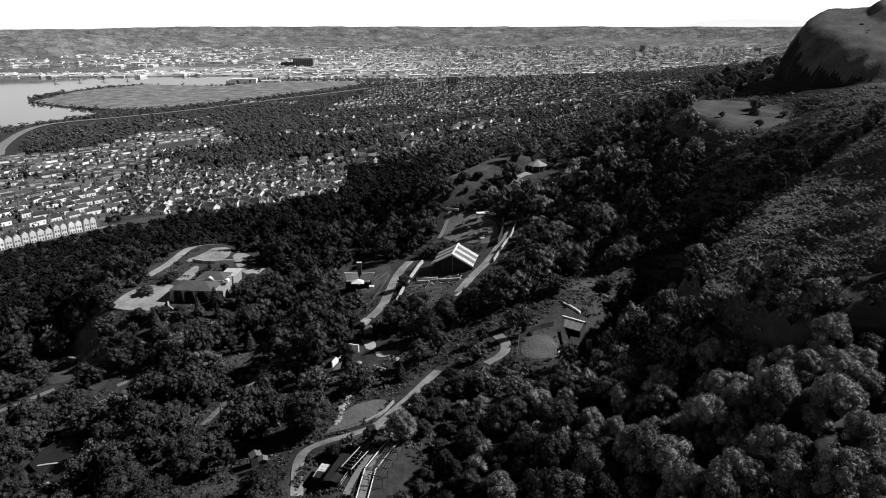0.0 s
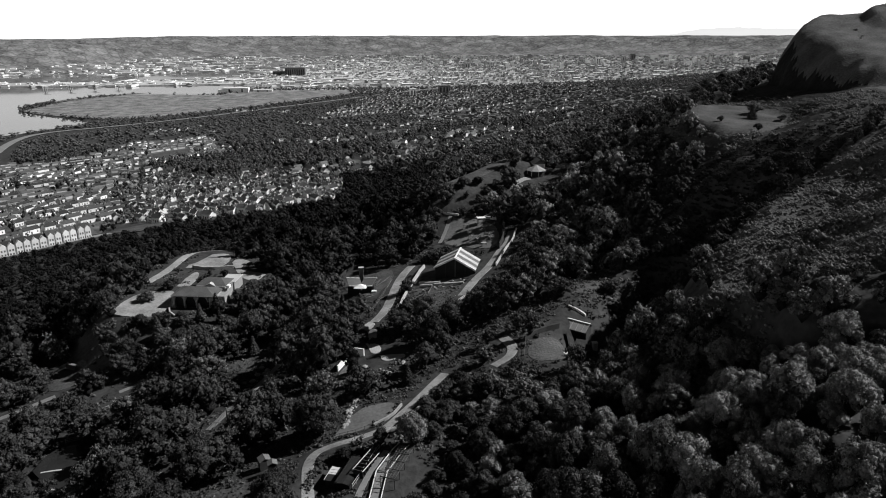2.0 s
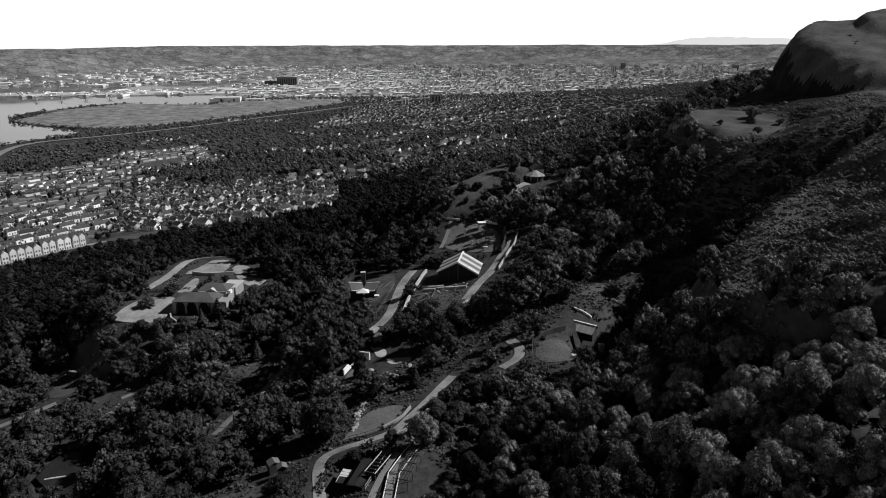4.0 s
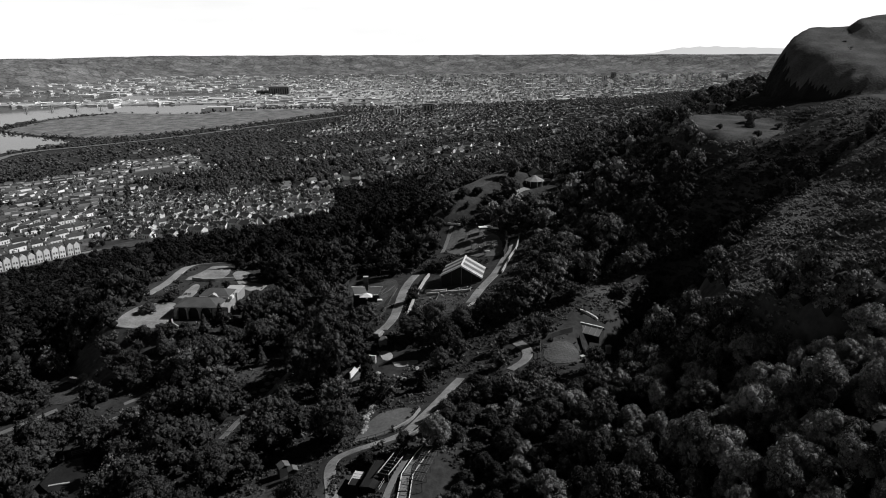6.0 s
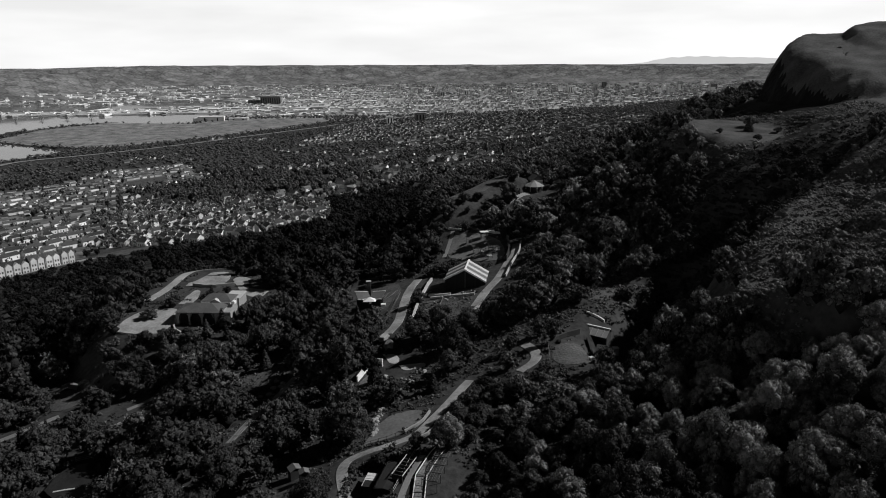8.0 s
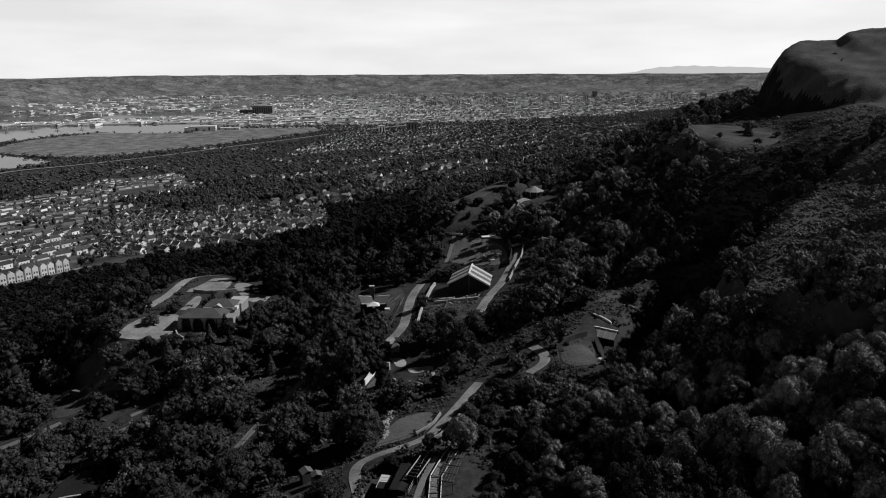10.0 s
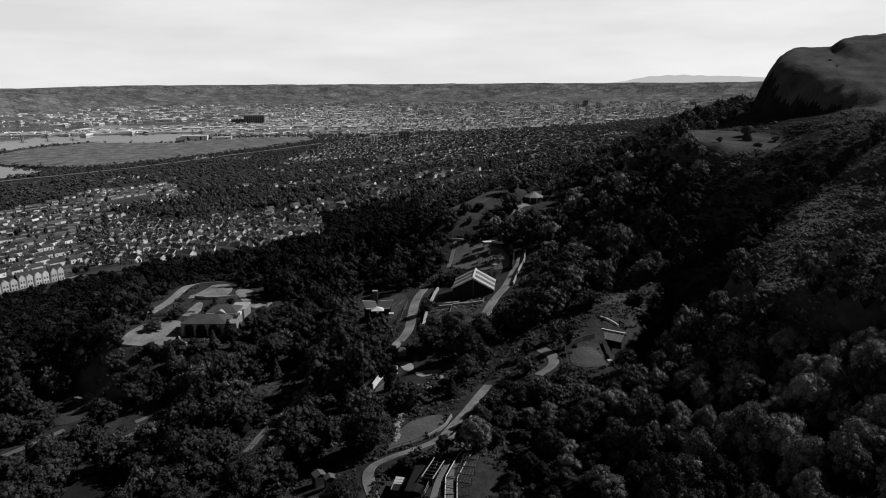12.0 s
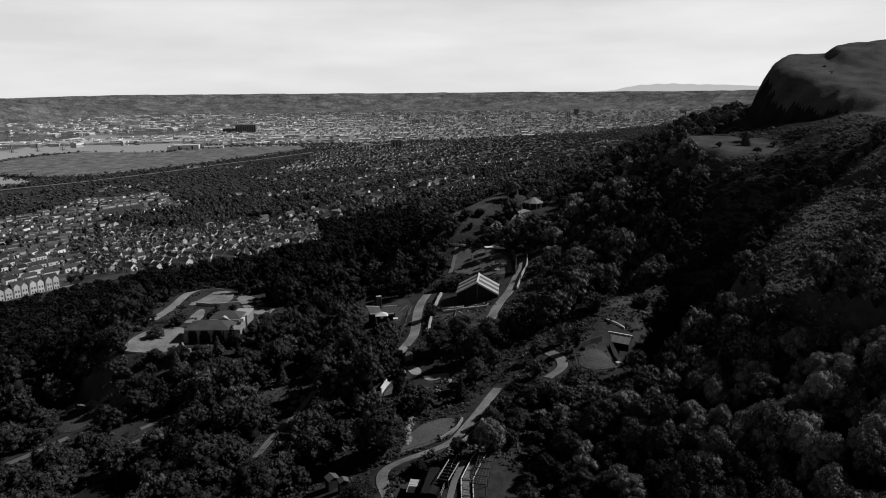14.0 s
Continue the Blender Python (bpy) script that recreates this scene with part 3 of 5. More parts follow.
def wood(name, spots, forms, leaf, label, category="trees", reach=False, core=None):
    """Many trees as one mesh. spots: rows of x, y, radius, height factor, form."""
    vs, qs, ts, base = [], [], [], 0
    for x, y, r, h, k in spots:
        v, q, t = forms[int(k)]
        a = rng.random() * 6.283
        c, s = math.cos(a) * r, math.sin(a) * r
        p = np.column_stack((v[:, 0] * c - v[:, 1] * s + x, v[:, 0] * s + v[:, 1] * c + y, v[:, 2] * r * h))
        p[:, 2] += float(ground(x, y)) - 0.32 * r
        vs.append(p)
        qs.append(q + base)
        ts.append(t + base)
        base += len(v)
    v = np.concatenate(vs)
    if reach:
        v = drawn_in(v)
    q, t = np.concatenate(qs), np.concatenate(ts)
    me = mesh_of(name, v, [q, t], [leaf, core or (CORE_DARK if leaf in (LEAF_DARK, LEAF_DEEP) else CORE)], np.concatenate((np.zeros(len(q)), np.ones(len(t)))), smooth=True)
    return tagged(new(name, me), label, category, kind="stuff")


def scatter(x0, x1, y0, y1, gap):
    """Uneven places in the part of the plan that lies ahead."""
    nx, ny = int((x1 - x0) / gap), int((y1 - y0) / gap)
    x = x0 + (np.arange(nx)[None] + 0.5 * (np.arange(ny) % 2)[:, None] + 0.75 * (rng.random((ny, nx)) - 0.5)) * gap
    y = y0 + (np.arange(ny)[:, None] + 0.75 * (rng.random((ny, nx)) - 0.5)) * gap
    x, y = x.ravel(), y.ravel()
    ok = (np.abs(x + 15) < 0.78 * y + 26) & (ground(x, y) > SEA + 1)
    return x[ok], y[ok]


def hides(x, y, tall):
    """Whether a tree of that height would stand before open ground as it is overlooked from the north."""
    d = np.hypot(x + 15, y)
    reach = tall * d / np.maximum(20, 314 - ground(x, y))
    hit = np.zeros(len(x), bool)
    for k in (0.0, 0.25, 0.5, 0.72):
        for dx in (-1.2, 1.2):
            hit |= clear(x + dx + (x + 15) / d * reach * k, y + y / d * reach * k, False)
    return hit


x, y = scatter(-170, 130, 30, 300, 6.4)
x2, y2 = scatter(-12, 110, 30, 165, 4.4)
out = (x > -12) & (x < 110) & (y < 165)
x, y = np.concatenate((x[~out], x2)), np.concatenate((y[~out], y2))
ok = ~clear(x, y) & ~shrubby(x, y) & (x < np.where((y > 165) & (y < 190), 112, 92))
x, y = x[ok], y[ok]
order = np.argsort(np.hypot(x + 15, y))
x, y = x[order], y[order]
r = np.where((x > -12) & (y < 165), 1.7 + 1.9 * rng.random(len(x)) ** 1.3, 2.4 + 3.0 * rng.random(len(x)) ** 1.4) + 0.6 * waves(x, y, 40, 3)
h = 0.8 + 0.55 * rng.random(len(x))
tall_wood = (x > 10) & (x < 54) & (y < 136)
r, h = np.where(tall_wood, r * 1.02, r), np.where(tall_wood, h * 1.18, h)
runside = (x > -13) & (x < -1) & (y > 90) & (y < 117)
r = np.where(runside, r * 0.6, r)
west = (x < -5 - 0.05 * y)
kind = np.where(rng.random(len(x)) < np.where(west, 0.3, 0.12), "tall", "round")
kind = np.where(west & (rng.random(len(x)) < 0.12) & (y > 120), "conifer", kind)
r = np.where((x > 60) & (y > 165), r * np.where(y > 205, 0.8, 0.55), r)
r = np.where(inside(x, y, [(0, 178), (14, 182), (24, 215), (24, 238), (15, 232), (6, 205)]), r * 0.6, r)
low = hides(x, y, r * h * 2.1)
low |= inside(x, y, [(70, 206), (96, 206), (118, 240), (88, 240)])
r = np.where(low, r * 0.5, r)
ok = ~(low & hides(x, y, r * h * 1.9) & (rng.random(len(x)) < 0.97))
ok &= ~((x > -72) & (x < -18) & (y > 98) & (y < 205) & (rng.random(len(x)) < 0.15))
ok &= ~(inside(x, y, [(-17, 115), (-9, 120), (0, 136), (-2, 165), (-15, 162), (-23, 140)]) & (rng.random(len(x)) < 0.75))
r = np.where((x > 42) & (x < 75) & (y > 158) & (y < 205), r * 0.75, np.where((x > 22) & (y > 92) & (y < 150), r * 0.9, r))
x, y, r, h, kind = x[ok], y[ok], r[ok], h[ok], kind[ok]
single = 300
# trees in the gully get dark leaves, its shade put into their colour
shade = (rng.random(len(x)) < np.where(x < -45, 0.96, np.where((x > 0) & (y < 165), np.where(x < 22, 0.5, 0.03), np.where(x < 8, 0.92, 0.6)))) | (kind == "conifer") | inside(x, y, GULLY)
models = {}
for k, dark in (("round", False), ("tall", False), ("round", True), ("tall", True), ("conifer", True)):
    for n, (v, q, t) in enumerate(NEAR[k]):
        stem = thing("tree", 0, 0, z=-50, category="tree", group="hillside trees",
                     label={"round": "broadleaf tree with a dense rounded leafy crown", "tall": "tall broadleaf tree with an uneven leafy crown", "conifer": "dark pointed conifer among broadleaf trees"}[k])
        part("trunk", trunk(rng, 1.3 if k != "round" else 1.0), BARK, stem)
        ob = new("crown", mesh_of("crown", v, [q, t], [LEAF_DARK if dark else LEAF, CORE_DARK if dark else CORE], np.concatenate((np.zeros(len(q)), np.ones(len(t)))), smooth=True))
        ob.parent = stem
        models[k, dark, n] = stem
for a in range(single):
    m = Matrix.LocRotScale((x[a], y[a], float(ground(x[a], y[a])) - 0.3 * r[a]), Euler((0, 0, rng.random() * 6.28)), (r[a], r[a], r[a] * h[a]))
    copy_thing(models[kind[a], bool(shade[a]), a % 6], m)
for stem in models.values():
    for ob in (*stem.children, stem):
        bpy.data.objects.remove(ob)
rest = np.arange(len(x)) >= single
for k in ("round", "tall", "conifer"):
    away = np.hypot(x + 15, y)
    for forms, pick in ((NEAR, rest & (away < 125)), (MID, rest & (away >= 125) & (away < 235)), (THIRD, rest & (away >= 235))):
        sel = np.flatnonzero(pick & (kind == k))
        if len(sel):
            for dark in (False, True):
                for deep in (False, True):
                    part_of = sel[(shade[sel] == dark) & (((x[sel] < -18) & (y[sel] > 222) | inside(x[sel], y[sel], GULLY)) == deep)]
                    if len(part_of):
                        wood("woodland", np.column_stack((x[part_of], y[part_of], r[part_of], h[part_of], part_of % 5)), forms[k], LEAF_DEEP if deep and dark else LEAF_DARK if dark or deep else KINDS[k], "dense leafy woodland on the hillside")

# ---- woods, scrub and town farther off ----


def within(bx, by, *polys):
    return any(inside(np.array([bx]), np.array([by]), q)[0] for q in polys)


def beside(x, y, line, reach=32):
    """Which places stand on a road or close before it."""
    hit = np.zeros(len(x), bool)
    for (ax, ay), (bx, by) in zip(line, line[1:]):
        for k in (1.0, 1.012, 1.025):
            u = np.clip(((x * k - ax) * (bx - ax) + (y * k - ay) * (by - ay)) / ((bx - ax) ** 2 + (by - ay) ** 2), 0, 1)
            hit |= np.hypot(x * k - ax - u * (bx - ax), y * k - ay - u * (by - ay)) < reach
    return hit


x, y = scatter(-330, 220, 300, 640, 7.6)
x2, y2 = scatter(-330, -170, 120, 300, 7.5)
x, y = np.concatenate((x, x2)), np.concatenate((y, y2))
shift = 1 + 26 / np.hypot(x + 15, y)
free = hides(x, y, np.full(len(x), 9.0)) | inside(x, y, TERRACES) | inside(x * shift, y * shift, VILLAS) | (inside(x, y, VILLAS) & (rng.random(len(x)) < 0.92))
free |= inside(x, y, [(-345, 405), (-266, 478), (-205, 492), (-188, 448), (-235, 440), (-310, 378)])
free |= (x > np.interp(y, (295, 325, 342, 420, 520, 640), (106, 128, 142, 222, 314, 420)))
x, y = x[~free], y[~free]
r = 2.7 + 2.2 * rng.random(len(x)) + 0.7 * waves(x, y, 60, 3)
r = np.where((x < -150) & (y > 260), r * 0.72, np.where((x > 85) & (y < 400), r * 0.6, r))
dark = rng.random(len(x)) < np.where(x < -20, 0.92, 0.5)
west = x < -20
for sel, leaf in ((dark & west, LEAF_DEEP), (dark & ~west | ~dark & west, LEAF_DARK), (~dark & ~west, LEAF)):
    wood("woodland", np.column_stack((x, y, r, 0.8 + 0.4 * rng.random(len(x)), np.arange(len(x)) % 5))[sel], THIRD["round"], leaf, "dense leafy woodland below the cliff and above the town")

x, y = scatter(28, 150, 98, 312, 1.35)
upper = (y > 168) & ~inside(x, y, GULLY)
ok = shrubby(x, y) & ~upper & (waves(x, y, 16, 2) > -0.75) & (rng.random(len(x)) < 0.95)
ok |= inside(x, y, GULLY) & (rng.random(len(x)) < 0.75) | inside(x, y, [(24, 118), (38, 106), (62, 112), (50, 134), (34, 136)])
ok |= upper & (rng.random(len(x)) < np.where(x > 78, 0.46, 0.56) + 0.45 * waves(x, y, 26, 6) + 0.15 * waves(x, y, 9, 2))
ok &= ~clear(x, y) & (x < 128 + 0.1 * (300 - y))
x, y = x[ok], y[ok]
small = (y > 168) & (x > 78)
spots = np.column_stack((x, y, np.where(small, 0.5, 0.55) + 0.55 * rng.random(len(x)) + np.where(small, 0.25, 0.8) * np.maximum(0, waves(x, y, 19, 5)) + 0.9 * (rng.random(len(x)) < 0.05), 0.7 + 0.4 * rng.random(len(x)), np.arange(len(x)) % 5))
# gully scrub in the darkest leaves carries the shade there as colour
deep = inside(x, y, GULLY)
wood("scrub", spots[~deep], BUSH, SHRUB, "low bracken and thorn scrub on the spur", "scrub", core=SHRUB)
wood("scrub", spots[deep], BUSH, LEAF_DEEP, "gully scrub with its shade put into darkened leaves", "scrub")
x, y = scatter(140, 260, 225, 420, 7)
ok = (rng.random(len(x)) < 0.12) & (x > 148)
wood("moor_bushes", np.column_stack((x[ok], y[ok], 0.5 + 0.9 * rng.random(ok.sum()), 0.8 + 0.3 * rng.random(ok.sum()), np.arange(ok.sum()) % 5)), BUSH, LEAF_DARK, "scattered thorn bushes on the moor", "bushes")

x, y = scatter(-1150, 950, 640, 1450, 12)
x2, y2 = scatter(-560, -330, 380, 640, 12)
x, y = np.concatenate((x, x2)), np.concatenate((y, y2))
HAMLET = waves(x, y, 420, 5) > 0.1
green = np.where(inside(x, y, TERRACES), 0.25 + 0.35 * waves(x, y, 130, 4), np.where(inside(x, y, VILLAS), 0.4, np.where(inside(x, y, ESTATE), 0.15, np.where(HAMLET, 0.3, 0.78))))
green = np.where(beside(x, y, MOTORWAY), 0.0, green)
ok = (rng.random(len(x)) < green) & ~inside(x, y, PLAYING_FIELD)
x, y = x[ok], y[ok]
wood("far_trees", np.column_stack((x, y, np.where(inside(x, y, TERRACES) | inside(x, y, VILLAS), 2.4, 4.0) + 3.6 * rng.random(len(x)) ** 2 + 3.5 * (rng.random(len(x)) < 0.1), 0.7 + 0.4 * rng.random(len(x)), np.arange(len(x)) % 5)), FAR, LEAF_FAR, "tree belts and garden trees among the houses", reach=True, core=LEAF_DARK)
x, y = scatter(-620, -70, 400, 900, 8)
ok = (inside(x, y, TERRACES) | inside(x, y, VILLAS)) & (rng.random(len(x)) < np.where(inside(x, y, VILLAS), 0.6, 0.2) + 0.35 * waves(x, y, 60, 8)) & ~((x < -255) & (y < 480))
x, y = x[ok], y[ok]
wood("garden_trees", np.column_stack((x, y, 1.6 + 3.0 * rng.random(len(x)) ** 2, 0.7 + 0.5 * rng.random(len(x)), np.arange(len(x)) % 5)), FAR, LEAF_FAR, "garden trees and hedges between the houses", core=LEAF_DARK)
x, y = scatter(-1700, 1900, 1450, 3650, 23)
green = np.where(inside(x, y, OUTER_TOWN), 0.0, np.where(inside(x, y, FORESHORE), 0.0, 0.75 + 0.4 * waves(x, y, 500, 4)))
green = np.where(inside(x, y, ESTATE) | inside(x, y, PLAYING_FIELD), 0.1, green)
green = np.where(beside(x, y, MOTORWAY), 0.0, green)
ok = (rng.random(len(x)) < green) & ~inside(x * 1.012, y * 1.012, LOUGH)
x, y = x[ok], y[ok]
wood("far_trees", np.column_stack((x, y, 8 + 6 * rng.random(len(x)), 0.4 + 0.3 * rng.random(len(x)), np.arange(len(x)) % 5)), CLUMP, LEAF_FAR, "distant tree belts on the plain", reach=True, core=LEAF_DARK)
x, y = scatter(-450, 740, 1230, 3450, 17)
ok = inside(x, y, OUTER_TOWN) & (rng.random(len(x)) < 0.24 + 0.4 * waves(x, y, 300, 4))
x, y = x[ok], y[ok]
wood("far_trees", np.column_stack((x, y, 2.6 + 3.4 * rng.random(len(x)) ** 2, 0.7 + 0.3 * rng.random(len(x)), np.arange(len(x)) % 5)), CLUMP, LEAF_DARK, "small dark trees between the outer houses", reach=True)
edge = np.array(dense(FORESHORE[8:] + FORESHORE[:3], 11))
pick = rng.random(len(edge)) < 0.85
edge = edge[pick] + 14 * rng.normal(size=(pick.sum(), 2))
edge = edge[ground(edge[:, 0], edge[:, 1]) > SEA + 1]
wood("shore_scrub", np.column_stack((edge, 4 + 4 * rng.random(len(edge)), np.full(len(edge), 0.4), np.arange(len(edge)) % 5)), CLUMP, LEAF_DARK, "dark scrub along the edge of the foreshore", "scrub", reach=True, core=LEAF_DARK)


# ---- houses ----
def house_arrays(long, deep, wall, roof):
    """Walls and gable roof of a house on its base, as verts and two sets of faces."""
    a, b, c, d = long / 2, deep / 2, wall, wall + roof
    o = 0.35
    v = [(-a, -b, -2), (a, -b, -2), (a, b, -2), (-a, b, -2), (-a, -b, c), (a, -b, c), (a, b, c), (-a, b, c), (-a, 0, d), (a, 0, d),
         (-a - o, -b - o, c - 0.15), (a + o, -b - o, c - 0.15), (a + o, 0, d + 0.2), (-a - o, 0, d + 0.2), (a + o, b + o, c - 0.15), (-a - o, b + o, c - 0.15)]
    walls = [(0, 1, 5, 4), (1, 2, 6, 5), (2, 3, 7, 6), (3, 0, 4, 7), (5, 6, 9, 9), (7, 4, 8, 8)]
    roofs = [(10, 11, 12, 13), (13, 12, 14, 15)]
    return np.array(v, float), walls, roofs


def far_houses(name, spots, label, top=None):
    """Many houses as one mesh: rows of x, y, turn, length, depth, wall height, roof height."""
    vs, fs, ss, base = [], [], [], 0
    tris = []
    for x, y, a, long, deep, wall, roof in spots:
        v, walls, roofs = house_arrays(long, deep, wall, roof)
        c, s = math.cos(a), math.sin(a)
        vs.append(np.column_stack((v[:, 0] * c - v[:, 1] * s + x, v[:, 0] * s + v[:, 1] * c + y, v[:, 2] + float(ground(x, y)))))
        fs += [[k + base for k in f] for f in walls[:4] + roofs]
        ss += [0] * 4 + [1] * 2
        tris += [[k + base for k in f[:3]] for f in walls[4:]]
        base += len(v)
    v = drawn_in(np.concatenate(vs))
    me = mesh_of(name, v, [np.array(fs), np.array(tris)], [FAR_WALL, top or FAR_ROOF], np.array(ss + [0] * len(tris)))
    return tagged(new(name, me), label, "houses", kind="stuff")


FAR_WALL = surface("far_walls", 0.35, 0.85, 40, 0.8, 8, per_piece=0.75)
FAR_ROOF = surface("far_roofs", 0.04, 0.12, 40, 0.9, 8, per_piece=0.75, spec=0.05)
SHED_ROOF = surface("pale_shed_roofs", 0.14, 0.85, 200, 0.9, 30, per_piece=0.8, spec=0.05)

ROW = math.radians(46)


def house_model(long, deep, wall, roof, gables, label):
    """A rendered house under a slate roof, with windows, a door and chimneys; the front looks along -y."""
    v, walls, roofs = house_arrays(long, deep, wall, roof)
    bay = 1.9
    ob = thing("house", 0, 0, z=-60, label=label, category="house", group="houses of the town")
    for name, fs, mat in (("wall", walls, WHITE), ("roof", roofs, SLATE)):
        bm = bmesh.new()
        vs = [bm.verts.new(q) for q in v]
        for f in fs:
            bm.faces.new([vs[k] for k in dict.fromkeys(f)])
        if name == "wall" and gables:
            for gx in gables:
                for z0, z1, w in ((-2, wall + 0.1, bay),):
                    bmesh.ops.create_cube(bm, size=1, matrix=Matrix.Translation((gx, -deep / 2 - 0.5, (z0 + z1) / 2)) @ Matrix.Diagonal((2 * w, 1.4, z1 - z0, 1)))
                p = [bm.verts.new((gx - bay, -deep / 2 - 1.2, wall + 0.1)), bm.verts.new((gx + bay, -deep / 2 - 1.2, wall + 0.1)), bm.verts.new((gx, -deep / 2 - 1.2, wall + 1.9)), bm.verts.new((gx, -deep / 2 + 2.6, wall + 1.9)),
                     bm.verts.new((gx - bay, -deep / 2 + 0.3, wall + 0.1)), bm.verts.new((gx + bay, -deep / 2 + 0.3, wall + 0.1))]
                bm.faces.new(p[:3])
                bm.faces.new((p[1], p[5], p[3], p[2]))
                bm.faces.new((p[0], p[2], p[3], p[4]))
        bmesh.ops.delete(bm, geom=[q for q in bm.verts if not q.link_faces], context="VERTS")
        if name == "roof":
            bmesh.ops.solidify(bm, geom=list(bm.faces), thickness=0.2)
        part(name, bm, mat, ob)
    for s in np.linspace(-long / 2 + 0.8, long / 2 - 0.8, max(2, int(long / 7))):
        part("chimney", boxes((s - 0.35, -0.3, wall + roof - 0.6, s + 0.35, 0.3, wall + roof + 0.7), (s - 0.2, -0.15, wall + roof + 0.65, s + 0.2, 0.15, wall + roof + 1.0)), STONE, ob)
    front = -deep / 2 - 0.03
    for s in (gables or np.linspace(-long / 2 + 2, long / 2 - 2, max(2, int(long / 5)))):
        y0 = front - (1.2 if gables else 0)
        for z in np.arange(1.0, wall - 1.2, 2.8):
            for w in ((-0.85, 0.85) if gables else (0,)):
                part("window", boxes((s + w - 0.45, y0 - 0.04, z, s + w + 0.45, y0 + 0.1, z + 1.3)), WINDOW, ob)
    part("door", boxes((-0.5, front - 0.05, 0, 0.5, front + 0.1, 2.1)), DARK_WOOD, ob)
    return ob


MODELS = {
    "long": house_model(13.5, 6, 4.0, 1.9, None, "pale rendered terrace of three houses under a slate roof"),
    "pair": house_model(8.6, 6, 4.0, 2.0, None, "pale rendered pair of houses under a slate roof"),
    "villa": house_model(6.6, 5.6, 4.0, 1.9, None, "white detached house under a slate roof with chimneys"),
    "tall": house_model(9.4, 8, 7.4, 2.6, (-2.35, 2.35), "pair of tall white terrace houses with gabled bays"),
}
spots = []
for s in np.arange(-38.8, 60, 9.7):
    spots.append((-313 + math.cos(ROW) * s, 415 + math.sin(ROW) * s, ROW, "tall"))
for k in np.arange(0.45, 24, 0.55):
    for s in np.arange(-800, 900, 15.5):
        bx = -300 - math.sin(ROW) * 72 * k + math.cos(ROW) * (s + 9 * rng.random())
        by = 444 + math.cos(ROW) * 72 * k + math.sin(ROW) * (s + 9 * rng.random())
        if within(bx, by, TERRACES, ESTATE) and not within(bx, by, PLAYING_FIELD) and rng.random() < 0.84 and waves(np.array(bx), np.array(by), 300, 9) > -0.6:
            spots.append((bx, by, ROW + (0.5 if k % 5 > 3.4 else 0) + 0.25 * float(waves(np.array(bx), np.array(by), 500, 3)) + 0.1 * rng.normal(), "long" if rng.random() < 0.6 else "pair"))
vx, vy = scatter(-500, -70, 410, 1050, 15.5)
for bx, by in zip(vx, vy):
    if within(bx, by, VILLAS) and rng.random() < 0.75:
        spots.append((bx, by, rng.choice((-0.7, -0.95, -0.45, 0.9)) + 0.15 * rng.normal(), "villa" if rng.random() < 0.6 else "pair"))
spots.sort(key=lambda q: math.hypot(q[0] + 15, q[1]))
for bx, by, a, k in spots[:300]:
    q = 0.9 + 0.2 * rng.random()
    copy_thing(MODELS[k], Matrix.LocRotScale((bx, by, float(ground(bx, by)) + 0.3), Euler((0, 0, a)), (q, 1, 2 - q)))
for ob in MODELS.values():
    for q in (*ob.children, ob):
        bpy.data.objects.remove(q)
SIZES = {"long": (13.5, 6, 4.0, 1.9), "pair": (8.6, 6, 4.0, 2.0), "villa": (6.6, 5.6, 4.0, 1.9), "tall": (9.4, 8, 7.4, 2.6)}
spots = [(bx, by, a, *SIZES[k]) for bx, by, a, k in spots[300:]]
vx, vy = scatter(-800, 850, 1230, 3600, 21)
for bx, by, q in zip(vx, vy, waves(vx, vy, 420, 6) + 0.3 * waves(vx, vy, 150, 2)):
    if within(bx, by, OUTER_TOWN) and q > -0.5 or q > 0.55 and not within(bx, by, ESTATE, FORESHORE):
        spots.append((bx, by, rng.choice((-0.6, -0.8, -1.0, 0.7)) + 0.1 * rng.normal(), 8 + 8 * rng.random(), 7, 4.4, 3.0))
vx, vy = scatter(-1100, 450, 560, 1450, 24)
for bx, by, q in zip(vx, vy, waves(vx, vy, 420, 5)):
    if q > 0.1 and rng.random() < 0.75 and not within(bx, by, TERRACES, VILLAS, ESTATE, PLAYING_FIELD):
        spots.append((bx, by, rng.choice((-0.6, -0.9, 0.9)) + 0.2 * rng.normal(), 8 + 7 * rng.random(), 7, 4.6, 2.8))
far_houses("town_houses", spots, "pale rendered houses of the town below the hill")

# ---- shore, docks and city ----
FORE = surface("foreshore_turf", 0.02, 0.31, 38, 0.95, 6, bump=1.5)
DOCK = surface("dock_concrete", 0.14, 0.62, 90, 0.9, 16)
strip("motorway", MOTORWAY, 19, TARMAC, lift=2.5, every=20, label="pale motorway along the shore", category="road", far=True)
patch("playing_field", PLAYING_FIELD, MOOR, lift=1.0, label="pale mown playing field between houses", every=15, far=True)
patch("park_strip", [(-259, 466), (-247, 488), (-211, 488), (-191, 451), (-225, 450)], MOOR, lift=0.5, label="rough grass strip beside the road", every=4)
strip("street", [(-325, 402), (-300, 424), (-262, 462), (-235, 490)], 7, TARMAC, lift=0.3, label="street before a terrace of tall houses", category="road")
patch("foreshore_grass", FORESHORE, FORE, lift=0.6, label="flat rough grass on reclaimed foreshore", category="grassland", every=40, rings=20, far=True)

